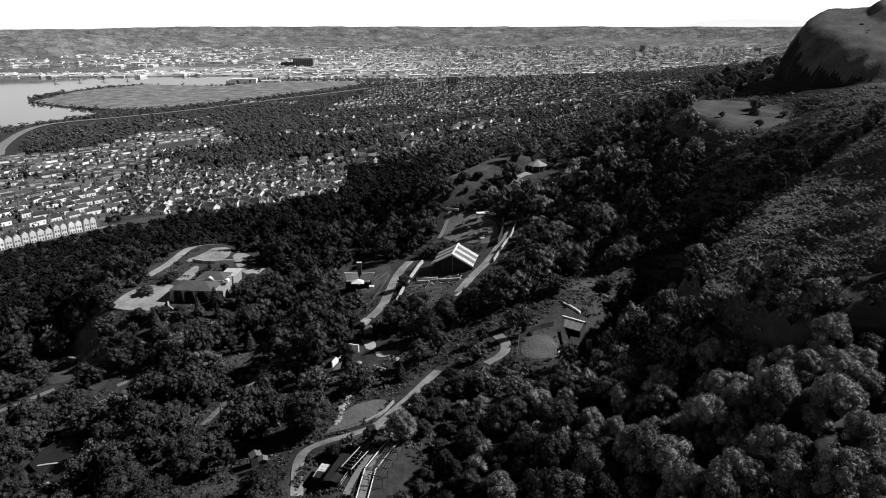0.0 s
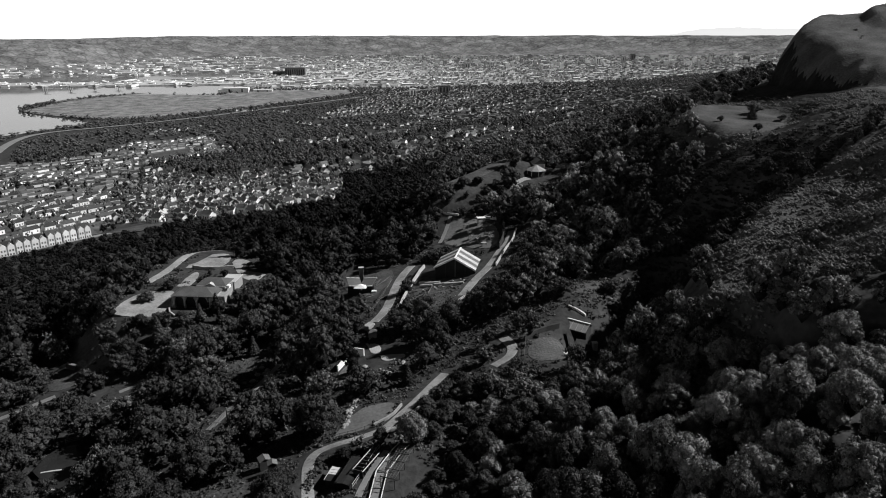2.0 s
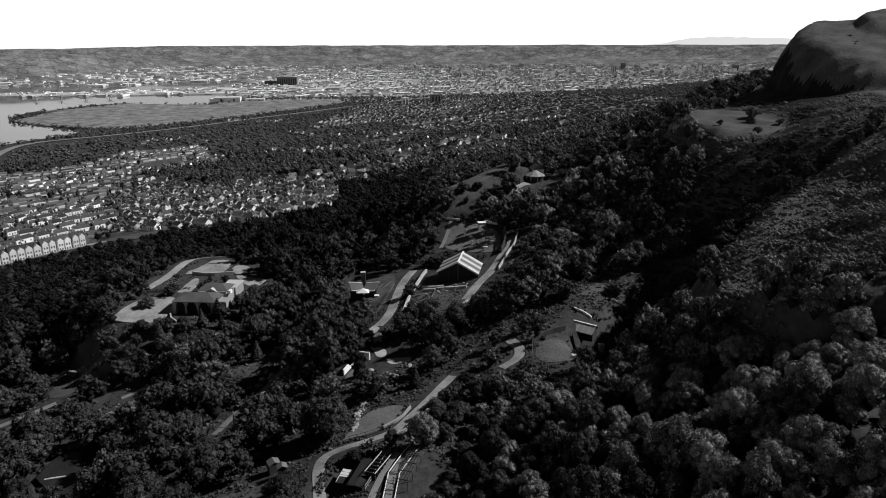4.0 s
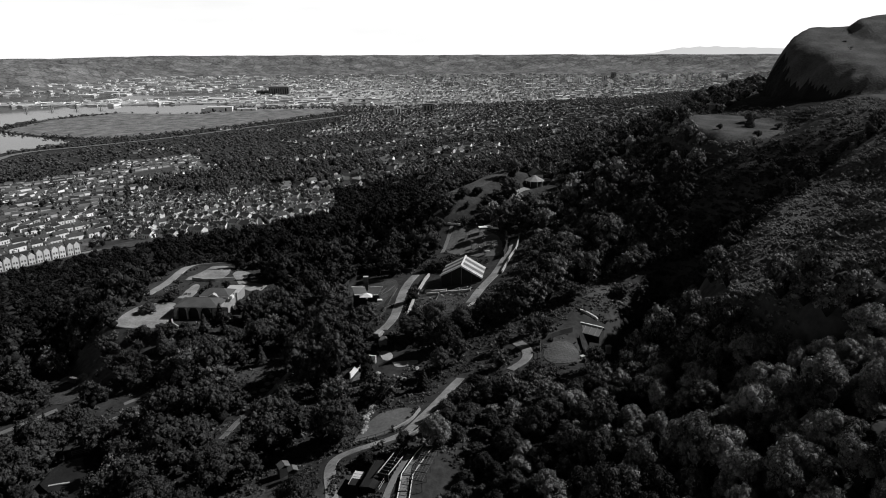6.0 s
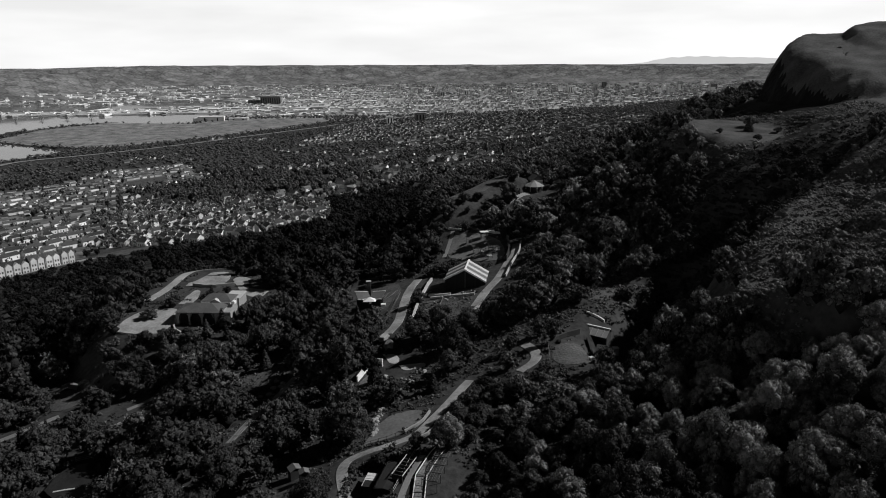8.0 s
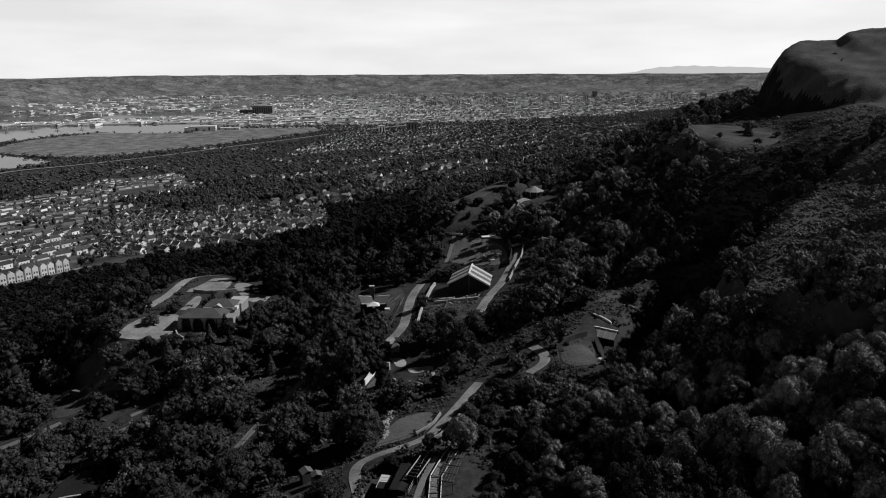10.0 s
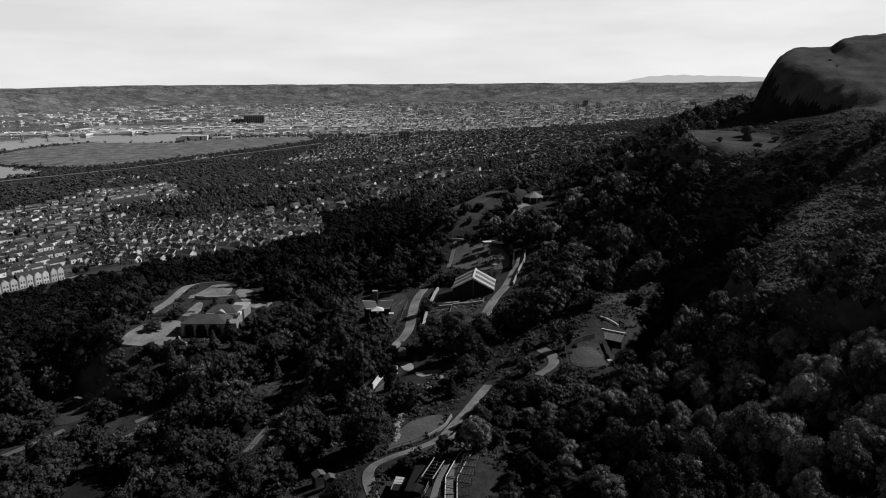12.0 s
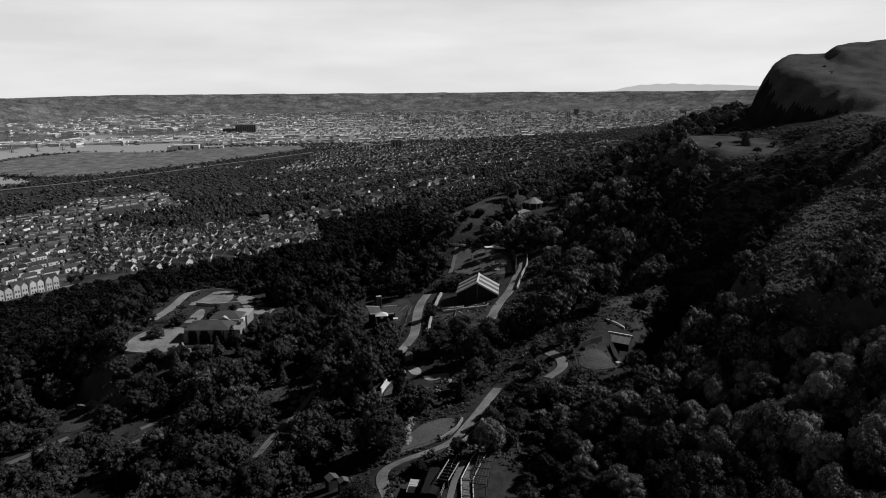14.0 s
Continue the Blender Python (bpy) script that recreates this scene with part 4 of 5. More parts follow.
patch("quay", [(-2617, 3735), (-1958, 3745), (-1445, 3885), (-1060, 3870), (-960, 4150), (-1250, 4450), (-1480, 4480), (-1848, 4225), (-2061, 4060), (-2822, 3975)], DOCK, lift=2.2, label="pale concrete quay with sheds", category="quay", every=40, rings=12, far=True)
patch("dock_yard", [(-1420, 4950), (-1400, 4560), (-900, 4250), (-250, 4250), (-200, 5000), (-800, 5500), (-1450, 5350)], DOCK, lift=2.2, label="pale dock yards and goods sheds", category="yard", every=40, rings=14, far=True)


def far_block(name, bx, by, turn, long, deep, high, material, label, category="building", more=()):
    """A large building far off: a body with a roof edge and rows of recessed dark openings."""
    ob = thing(name, 0, 0, label=label, category=category)
    p = drawn_in(np.array((bx, by, float(ground(bx, by)))))
    k = np.hypot(*(p - EYE)[:2]) / math.hypot(bx - EYE[0], by)
    ob.matrix_basis = Matrix.LocRotScale(p, Euler((0, 0, radians(turn))), (k, k, k))
    part("body", boxes((-long / 2, -deep / 2, -5, long / 2, deep / 2, high), *more), material, ob)
    part("roof", boxes((-long / 2 - 1, -deep / 2 - 1, high, long / 2 + 1, deep / 2 + 1, high + 1.5)), material, ob)
    n = max(2, int(long / (14 if high > 25 else 45)))
    for s in range(n):
        c = -long / 2 + (s + 0.5) * long / n
        part("opening", boxes((c - min(long / n * 0.22, 3.5), -deep / 2 - 0.4, 1 if high < 25 else 4, c + min(long / n * 0.22, 3.5), -deep / 2 + 0.5, high * 0.8)), GLASS_DARK, ob)
    return ob


far_block("studio", -1085, 3362, 10, 120, 60, 20, PAINT, "large white studio shed on the foreshore", more=((-84, -30, -5, -60, 20, 15),))
far_block("studio_annexe", -965, 3400, 10, 90, 40, 9, PAINT, "low white shed beside the studio")
far_block("power_station", -1112, 4765, 4, 135, 60, 52, WOOD, "tall dark slab-sided mill by the docks")
for k in range(5):
    far_block("silo", -1262 + k * 21, 4770, 4, 17, 24, 27, WOOD, "grey silo in a row by the docks")
far_block("tower_block", -190, 2920, 20, 26, 16, 32, WHITE, "pale tower block over the trees")
far_block("tower_block", -62, 3060, 20, 45, 16, 34, WOOD, "dark tower block over the trees")
for k, (d, a, high) in enumerate(((6500, 11.5, 65), (6800, 13.5, 68), (7400, 14.2, 60), (7100, 26.5, 94), (6900, 20, 72), (6250, 22.5, 52), (6000, 3, 47), (5800, 1.0, 40))):
    far_block("office_tower", EYE[0] + d * math.sin(radians(a)), d * math.cos(radians(a)), 15, 38, 34, high, (WHITE, STONE, WOOD)[k % 3], "distant city tower block")
for k in range(4):
    d, a = 4070, -31 + k * 1.6
    bx, by = EYE[0] + d * math.sin(radians(a)), d * math.cos(radians(a))
    ob = far_block("dock_crane", bx, by, 0, 3, 3, 26, STONE, "tall lattice dock crane at the quay", "crane", more=((-10, -1, -4, -9, 1, 20), (9, -1, -4, 10, 1, 20), (-10, -1, 18.5, 10, 1, 20), (-20, -1, 23, 26, 1, 24)))
for k in range(10):
    d, a = 5900, -33.5 + k * 1.05 + (2.5 if k > 5 else 0)
    bx, by = EYE[0] + d * math.sin(radians(a)), d * math.cos(radians(a))
    ob = thing("oil_tank", 0, 0, label="white round oil tank at the docks", category="tank", group="oil tanks")
    p = drawn_in(np.array((bx, by, SEA + 2.0)))
    q = np.hypot(*(p - EYE)[:2]) / d
    ob.matrix_basis = Matrix.LocRotScale(p, None, (q, q, q))
    bm = bmesh.new()
    bmesh.ops.create_cone(bm, segments=20, radius1=16, radius2=16, depth=16, cap_ends=True, matrix=Matrix.Translation((0, 0, 6)))
    part("shell", bm, PAINT, ob)
    bm = bmesh.new()
    bmesh.ops.create_cone(bm, segments=20, radius1=16.5, radius2=2, depth=3, cap_ends=True, matrix=Matrix.Translation((0, 0, 15.4)))
    part("lid", bm, STONE, ob)
spots, homes = [], []
for _ in range(9000):
    d, a = 3650 + 4500 * rng.random() ** 0.8, math.radians(-40 + 78 * rng.random())
    bx, by = EYE[0] + d * math.sin(a), d * math.cos(a)
    if SEA + 1 < float(ground(bx, by)) < SEA + 42 + 60 * (bx > -1500) and not within(bx, by, FORESHORE, OUTER_TOWN):
        docks = rng.random() < (0.75 if by < 4400 and bx < -300 else 0.4 if bx < 200 else 0.16)
        if docks:
            big = rng.random() < 0.25
            spots.append((bx, by, rng.choice((0.05, 0.2, 1.5)), 50 + 80 * rng.random() if big else 16 + 28 * rng.random(), 32 if big else 14, 5 + 5 * rng.random(), 1.5))
        elif bx > -1400:
            homes.append((bx, by, rng.choice((-0.6, -0.9, 0.7)), 12 + 16 * rng.random(), 11, 6 + 4 * rng.random(), 3.5))
for _ in range(110):
    d, a = 5700 + 2150 * rng.random(), math.radians(-4 + 30 * rng.random())
    spots.append((EYE[0] + d * math.sin(a), d * math.cos(a), 0.3, 18 + 26 * rng.random(), 18, 18 + 30 * rng.random() ** 2, 1))
far_houses("city_buildings", spots, "distant docks, sheds and city blocks on the flat shore", SHED_ROOF)
# roofs paler than the town's, with the city's haze in their colour
far_houses("city_houses", homes, "distant city houses under grey roofs", surface("hazed_city_roofs", 0.08, 0.3, 60, 0.9, 8, per_piece=0.75, spec=0.05))
x, y = scatter(-1400, 4200, 3650, 7600, 62)
ok = (rng.random(len(x)) < 0.36 + 0.45 * waves(x, y, 700, 2)) & ~inside(x, y, FORESHORE) & ((x > -200) | (rng.random(len(x)) < 0.4)) & (ground(x, y) > SEA + 1)
x, y = x[ok], y[ok]
wood("far_trees", np.column_stack((x, y, 9 + 14 * rng.random(len(x)), np.full(len(x), 0.34), np.arange(len(x)) % 5)), CLUMP, LEAF_FAR, "tree belts between the city's houses", reach=True, core=LEAF)
x, y = scatter(-6500, 6500, 5100, 12000, 115)
ok = rng.random(len(x)) < np.where(y < 6800, 0.22, 0.5) + 0.45 * waves(x, y, 1300, 3)
x, y = x[ok], y[ok]
wood("far_trees", np.column_stack((x, y, 25 + 30 * rng.random(len(x)), np.full(len(x), 0.16), np.arange(len(x)) % 5)), CLUMP, LEAF_FAR, "hazy tree belts beyond the city", reach=True, core=LEAF)

# pale mountains beyond the far hills, made to glow in place of haze
side = np.radians(np.arange(12, 32.1, 0.25))
deg = np.degrees(side)
high = 42 * np.exp(-((deg - 21.0) / 2.4) ** 2) + 20 * np.exp(-((deg - 18.6) / 1.5) ** 2) + 30 * np.exp(-((deg - 24.5) / 2.6) ** 2) + 22 * np.exp(-((deg - 28) / 3) ** 2) + 3 * np.sin(deg * 5) * np.exp(-((deg - 21) / 4) ** 2)
px, py = EYE[0] + 4880 * np.sin(side), 4880 * np.cos(side)
v = np.concatenate((np.column_stack((px, py, np.full(len(px), 250.0))), np.column_stack((px, py, 306 + high)), np.column_stack((px * 1.02, py * 1.02, np.full(len(px), 250.0)))))
n = len(px)
i = np.arange(n - 1)
MIST = surface("glowing_haze_mountain", 0.1, 0.12, 900, 0.95)
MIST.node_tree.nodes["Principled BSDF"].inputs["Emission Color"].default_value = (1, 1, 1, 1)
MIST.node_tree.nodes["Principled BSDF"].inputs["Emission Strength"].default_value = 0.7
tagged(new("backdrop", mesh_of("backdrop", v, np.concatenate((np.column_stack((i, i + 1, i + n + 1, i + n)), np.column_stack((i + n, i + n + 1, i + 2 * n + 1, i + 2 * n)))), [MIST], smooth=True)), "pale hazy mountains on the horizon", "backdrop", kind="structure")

# ---- the zoo: buildings ----


def hip(w, d, z0, z1, ridge_long, over=0.5, thick=0.25):
    """A hipped roof over a w by d plan; the ridge runs along x."""
    a, b, c = w / 2 + over, d / 2 + over, ridge_long / 2
    bm = bmesh.new()
    low = [bm.verts.new(p) for p in ((-a, -b, z0), (a, -b, z0), (a, b, z0), (-a, b, z0))]
    top = [bm.verts.new(p) for p in ((-c, 0, z1), (c, 0, z1))]
    if ridge_long > 0.01:
        for f in ((low[0], low[1], top[1], top[0]), (low[1], low[2], top[1]), (low[2], low[3], top[0], top[1]), (low[3], low[0], top[0])):
            bm.faces.new(f)
    else:
        for k in range(4):
            bm.faces.new((low[k], low[(k + 1) % 4], top[0]))
        bm.verts.remove(top[1])
    bm.faces.new(low[::-1])
    bmesh.ops.recalc_face_normals(bm, faces=bm.faces)
    bmesh.ops.translate(bm, verts=bm.verts, vec=(0, 0, thick))
    return bm


def rail(name, points, label, high=1.2, every=2.4, bars=(0.5, 1.1), mat=None, thin=0.05, category="fence"):
    """A post and rail fence that follows the land."""
    mat = mat or WOOD
    pts = dense(points, every)
    x0, y0 = pts[0]
    ob = thing(name, x0, y0, label=label, category=category)
    z0 = float(ground(x0, y0))
    tops = [(px - x0, py - y0, float(ground(px, py)) - z0) for px, py in pts]
    for px, py, pz in tops:
        part("post", boxes((px - thin, py - thin, pz - 0.3, px + thin, py + thin, pz + high)), mat, ob)
    for b in bars:
        for p, q in zip(tops, tops[1:]):
            way = Vector(q) - Vector(p)
            bm = bmesh.new()
            bmesh.ops.create_cube(bm, size=1, matrix=Matrix.Translation((Vector(p) + Vector(q)) / 2 + Vector((0, 0, b))) @ way.to_track_quat("X", "Z").to_matrix().to_4x4() @ Matrix.Diagonal((way.length + thin, thin, thin * 1.6, 1)))
            part("rail", bm, mat, ob)
    return ob


def wall_line(name, points, high, thick, material, label, category="wall"):
    """A low wall or clipped hedge along a line, following the land, with an uneven top."""
    pts = np.array(dense(rounded(points, 1), 0.8))
    way = np.gradient(pts, axis=0)
    way /= np.hypot(way[:, 0], way[:, 1])[:, None]
    side = np.stack((-way[:, 1], way[:, 0]), 1) * thick / 2
    z = ground(pts[:, 0], pts[:, 1])
    t = z + high * (1 + 0.08 * waves(pts[:, 0], pts[:, 1], 4, 2))
    v = np.stack((np.column_stack((pts - side, z - 0.4)), np.column_stack((pts - side * 0.92, t)), np.column_stack((pts + side * 0.92, t)), np.column_stack((pts + side, z - 0.4))), 1).reshape(-1, 3)
    n = len(pts)
    i = (np.arange(n - 1)[:, None] * 4 + np.arange(3)).ravel()
    f = np.column_stack((i, i + 1, i + 5, i + 4))
    f = np.concatenate((f, [[0, 3, 2, 1]], [[4 * n - 4, 4 * n - 3, 4 * n - 2, 4 * n - 1]]))
    return tagged(new(name, mesh_of(name, v, f, [material])), label, category)


def hedge(points, r, label):
    """A clipped hedge: a close row of small bushes."""
    pts = np.array(dense(rounded(points, 1), r * 0.7))
    pts = pts + 0.12 * r * rng.normal(size=pts.shape)
    ob = wood("hedge", np.column_stack((pts, r * (0.85 + 0.3 * rng.random(len(pts))), 0.9 + 0.3 * rng.random(len(pts)), np.arange(len(pts)) % 5)), BUSH, LEAF_DARK, label, "hedge")
    return ob


ROOF_GREY = surface("grey_roof_felt", 0.06, 0.115, 4, 0.75, 0.4)
PALE_WALL = surface("pale_stucco", 0.2, 0.3, 3, 0.85, 0.4)
SHEET = surface("pale_roof_sheet", 0.35, 0.55, 3, 0.5, 0.4)
GLAZING = surface("dusty_glazing", 0.1, 0.18, 4, 0.35, 0.5)
MESH = surface("dark_netting_and_shade", 0.01, 0.025, 2, 0.9, 0.3)

# yard round the large house
for name in ("forecourt", "back_court", "side_court", "entrance_court"):
    patch(name, COURTS[name], PAVING, level=231, label="pale gravel court beside the large house", category="yard")
strip("path", [(-119, 230), (-117.5, 237.6), (-116.3, 247.3), (-116.0, 261.4), (-111.8, 270.2), (-101.7, 272)], 3.2, PAVING, label="pale drive curving behind the large house")

# the large house: a front hall with tall dark arches, a higher block with a pale pediment behind it, and a flat wing
house = thing("large_house", -92.5, 212, -3, "large pale house with hipped grey roofs and dark arches", "house", z=231)
bm = boxes((-7, -5.2, -0.5, -6.6, 3, 4.6), (5.2, -5.2, -0.5, 7, 3, 4.6), (-7, 2.2, -0.5, 7, 3, 4.6), (-7, -5.2, 4.2, 7, -4.6, 4.7))
for k in (-3.2, 0.9):
    bmesh.ops.create_cube(bm, size=1, matrix=Matrix.Translation((k, -4.9, 2)) @ Matrix.Diagonal((0.55, 0.7, 5, 1)))
house.scale = (1, 1, 0.86)
part("front_wall", bm, PALE_WALL, house)
for k in (-5.0, -1.15, 3.0):
    # near-black sheet stands in for the shade inside each arch
    part("arch_recess", prism([(-1.7, -0.4), (1.7, -0.4), (1.7, 3.6), (1.1, 4.25), (-1.1, 4.25), (-1.7, 3.6)], 0.2), MESH, house, "near-black sheet for the shade in an arched opening", pose(k, -3.9, 0))
    for s in (-1, 1):
        part("spandrel", prism([(s * 1.75, 4.25), (s * 0.9, 4.25), (s * 1.45, 3.3), (s * 1.75, 2.2)], 0.6), PALE_WALL, house, m=pose(k, -4.9, 0))
    part("dormer", prism([(-1.5, 4.2), (1.5, 4.2), (0.9, 5.0), (-0.9, 5.0)], 2.0), ROOF_GREY, house, m=pose(k, -4.4, 0))
part("buttress", prism([(-5.6, -0.4), (-3.6, -0.4), (-3.9, 4.4), (-4.6, 4.4)], 0.8, "x"), PALE_WALL, house, m=pose(-7.4, 0, 0))
part("front_roof", hip(14, 8.2, 4.5, 6.6, 6.0, 0.6), ROOF_GREY, house, m=pose(0, -1.1, 0))
part("main_wall", boxes((-1.6, 2.4, -0.5, 8.0, 9.2, 5.6)), PALE_WALL, house)
part("main_roof", hip(9.6, 6.6, 5.6, 7.6, 4.6, 0.5), ROOF_GREY, house, m=pose(3.2, 6.0, 0))
part("pediment", prism([(-2.2, 0), (2.2, 0), (0, 1.5)], 1.6), STONE, house, "pale gabled pediment", pose(3.0, 2.6, 5.5))
part("parapet", boxes((-1.8, 1.9, 4.9, 8.2, 2.4, 5.7)), STONE, house)
part("wing", boxes((3.6, 9.2, -0.5, 8.6, 17, 4.2)), PALE_WALL, house)
part("wing_roof", boxes((3.4, 9.3, 4.2, 8.8, 17.2, 4.5)), SHEET, house)
part("side_bay", boxes((7.0, -2.6, -0.5, 9.6, 2.2, 3.2), (7.0, -2.5, 3.2, 9.4, 2.0, 3.5)), PALE_WALL, house)
part("roof_box", boxes((8.0, 2.6, 4.6, 9.4, 4.4, 5.8), bevel=0.05), PAINT, house)
for k in (4, 5.8, 7.6):
    part("window", boxes((7.98, k - 0.4, 3.6, 8.08, k + 0.4, 4.8)), GLASS_DARK, house)
wall_line("retaining_wall", [(-108, 246), (-101, 243.5), (-92, 246)], 1.2, 0.5, STONE, "low dark stone wall across the court")
hedge([(-118, 226), (-108, 229), (-104, 230)], 1.0, "clipped dark hedge by the forecourt")
wall_line("low_wall", [(-103, 214), (-100, 203), (-96, 199)], 0.8, 0.5, STONE, "pale low wall round the forecourt")

# the open hall: a wide pitched roof with glazed strips on dark sides
hall = thing("open_hall", -4.7, 213.4, -10, "big pitched hall with pale glazed roof strips and dark netted front", "hall", z=239.5)
W, D, EAVE, RIDGE = 6.6, 5.6, 5.3, 8.9
for s in (-1, 1):
    slope = math.degrees(math.atan2(RIDGE - EAVE, W))
    long = math.hypot(RIDGE - EAVE, W) + 0.3
    n = 5
    for k in range(n):
        c = -D + (2 * k + 1) * D / n
        bm = boxes((0, c - D / n + 0.06, -0.12, long, c + D / n - 0.06, 0.08))
        part("roof_panel", bm, (SHEET if k % 2 == 0 else GLAZING) if s > 0 else (SHEET if k % 2 == 0 else ROOF_GREY), hall, m=Matrix.Translation((0, 0, RIDGE)) @ Euler((0, radians(slope) if s > 0 else radians(180 - slope), 0)).to_matrix().to_4x4())
    part("barge_board", boxes((0, -D - 0.35, -0.35, long + 0.1, -D + 0.05, 0.16)), PAINT, hall, m=Matrix.Translation((0, 0, RIDGE)) @ Euler((0, radians(slope) if s > 0 else radians(180 - slope), 0)).to_matrix().to_4x4())
    part("eave_beam", boxes((s * W - 0.15, -D, EAVE - 0.3, s * W + 0.15, D, EAVE)), DARK_WOOD, hall)
part("ridge_cap", boxes((-0.3, -D - 0.3, RIDGE + 0.02, 0.3, D + 0.2, RIDGE + 0.22), bevel=0.05), PAINT, hall)
part("front_net", prism([(-W, -0.6), (W, -0.6), (W, EAVE), (0, RIDGE - 0.2), (-W, EAVE)], 0.12), MESH, hall, m=pose(0, -D + 0.5, 0))
part("back_wall", prism([(-W, -1), (W, -1), (W, EAVE), (0, RIDGE - 0.2), (-W, EAVE)], 0.12), DARK_WOOD, hall, m=pose(0, D - 0.3, 0))
for s in (-1, 1):
    part("side_net", boxes((s * W - 0.06, -D + 0.5, -1.5, s * W + 0.06, D - 0.3, EAVE - 0.3)), MESH, hall)
for k in (-W, -W / 2, 0, W / 2, W):
    part("post", boxes((k - 0.12, -D + 0.3, -2.0, k + 0.12, -D + 0.55, EAVE + (RIDGE - EAVE) * (1 - abs(k) / W) - 0.2)), WOOD if k == 0 else DARK_WOOD, hall)
part("sill_wall", boxes((-W - 0.3, -D - 0.3, -3, W + 0.3, -D + 0.2, 0.7)), STONE, hall)
for k, (px, py, w) in enumerate(((-15, 203.5, 4), (-13, 205.2, 5), (-10, 202.5, 5), (-6, 201.2, 6), (-15.5, 207, 4))):
    wall_line("terrace_wall", [(px - w / 2, py + 0.6), (px + w / 2, py - 0.8)], 0.9, 0.7, STONE, "low pale stone terrace wall before the hall")

# small pavilion with two pitched roofs
pav = thing("pavilion", -37, 210.5, 2, "small dark pavilion with two white-edged pitched roofs", "pavilion", group="", z=float(ground(-37, 210.5)))
for s in (-1, 1):
    part("wall", boxes((s * 2.4 - 1.9, -1.9, -1, s * 2.4 + 1.9, 1.9, 3)), DARK_WOOD, pav)
    part("roof", boxes((-2.3, -2.5, -0.1, 2.3, 2.5, 0.1)), ROOF_GREY, pav, m=pose(s * 2.3, 0, 3.6, 14, -s * 9, -s * 18))
    for e in (-1, 1):
        part("edge_board", boxes((-2.35, e * 2.5 - 0.09, -0.18, 2.35, e * 2.5 + 0.09, 0.18)), PAINT, pav, m=pose(s * 2.3, 0, 3.6, 14, -s * 9, -s * 18))
part("canopy", hip(3.6, 2.6, 2.8, 3.9, 0.0, 0.3), PAINT, pav, "white tent-like canopy", pose(0, -3.0, 0))
part("kiosk", boxes((3.6, -3.4, -1, 5.2, -2, 1.6), bevel=0.05), PAINT, pav)
tower = thing("timber_tower", -38.2, 219.5, 8, "tall narrow weathered timber tower in an enclosure", "tower")
part("shaft", boxes((-0.75, -0.5, -0.5, 0.75, 0.5, 5.8), bevel=0.06), WOOD, tower)
part("cap", boxes((-0.9, -0.65, 5.8, 0.9, 0.65, 6.05)), STONE, tower)
wall_line("sign_wall", [(-49.6, 233.5), (-48.6, 238.5)], 1.6, 0.3, PAINT, "short white panel wall beside the enclosure")
wall_line("enclosure_wall", [(-48, 230), (-46, 238), (-38, 240.5), (-28, 236), (-22.5, 233)], 1.5, 0.4, DARK_WOOD, "dark timber wall round the enclosure")
wall_line("avenue_wall", [(-22.4, 188), (-21.6, 196), (-20.2, 206.8), (-18, 219), (-16.5, 224)], 1.1, 0.7, STONE, "pale low stone wall along the avenue")
hedge([(-23.4, 190), (-22.6, 205), (-21.0, 218)], 0.6, "low hedge along the avenue")
rail("fence", [(-31, 190), (-28.8, 204), (-27.6, 218)], "timber post and rail fence along the avenue")

# the field with climbing frames
wall_line("field_wall", [(-9.4, 268.4), (-4.2, 266.6)], 0.7, 0.5, STONE, "pale wall along the field's far end")
wall_line("field_wall", [(6, 263.6), (12.6, 259.8)], 0.9, 0.5, STONE, "pale wall along the field's far end")
hedge([(-6, 269.5), (5, 265)], 1.4, "dark hedge behind the field")
wall_line("field_fence", [(12.8, 258), (13.2, 246), (11.6, 234), (9.8, 226)], 2.2, 0.35, DARK_WOOD, "tall dark boarded fence beside the field", "fence")
for k, (fx, fy) in enumerate(((0.5, 246), (2.8, 240.5), (4.6, 251), (6.0, 244), (4.8, 235), (-1.5, 257), (7.6, 239))):
    fr = thing("climbing_frame", fx, fy, 60 * rng.random(), "weathered timber climbing frame with a platform", "climbing frame", "climbing frames in the field")
    tall = 1.6 + 1.9 * rng.random()
    for sx, sy in ((-1, -1), (1, -1), (1, 1), (-1, 1)):
        part("post", boxes((sx * 0.8 - 0.06, sy * 0.6 - 0.06, -0.3, sx * 0.8 + 0.06, sy * 0.6 + 0.06, tall)), WOOD, fr)
    part("platform", boxes((-0.95, -0.7, tall * 0.6, 0.95, 0.7, tall * 0.6 + 0.12)), STONE if k % 3 == 1 else WOOD, fr)
    part("beam", boxes((-0.9, -0.68, tall - 0.14, 0.9, -0.54, tall)), WOOD, fr)
shel = thing("shelter", 4.6, 259.2, 10, "open shelter with a white flat roof", "shelter")
for sx, sy in ((-1, -1), (1, -1), (1, 1), (-1, 1)):
    part("post", boxes((sx * 1.3 - 0.08, sy * 0.9 - 0.08, -0.3, sx * 1.3 + 0.08, sy * 0.9 + 0.08, 2.4)), WOOD, shel)
part("roof", boxes((-1.7, -1.3, 2.4, 1.7, 1.3, 2.6), bevel=0.04), PAINT, shel)
wall_line("lane_wall", [(17.2, 243), (15, 231), (12, 224), (7.8, 210)], 1.0, 0.4, STONE, "pale low wall beside the lane")
patch("terrace", [(-6, 192), (-4, 196.5), (-1, 195), (-1.5, 188.5), (-4.5, 187)], STONE, label="small pale paved terrace", category="terrace")

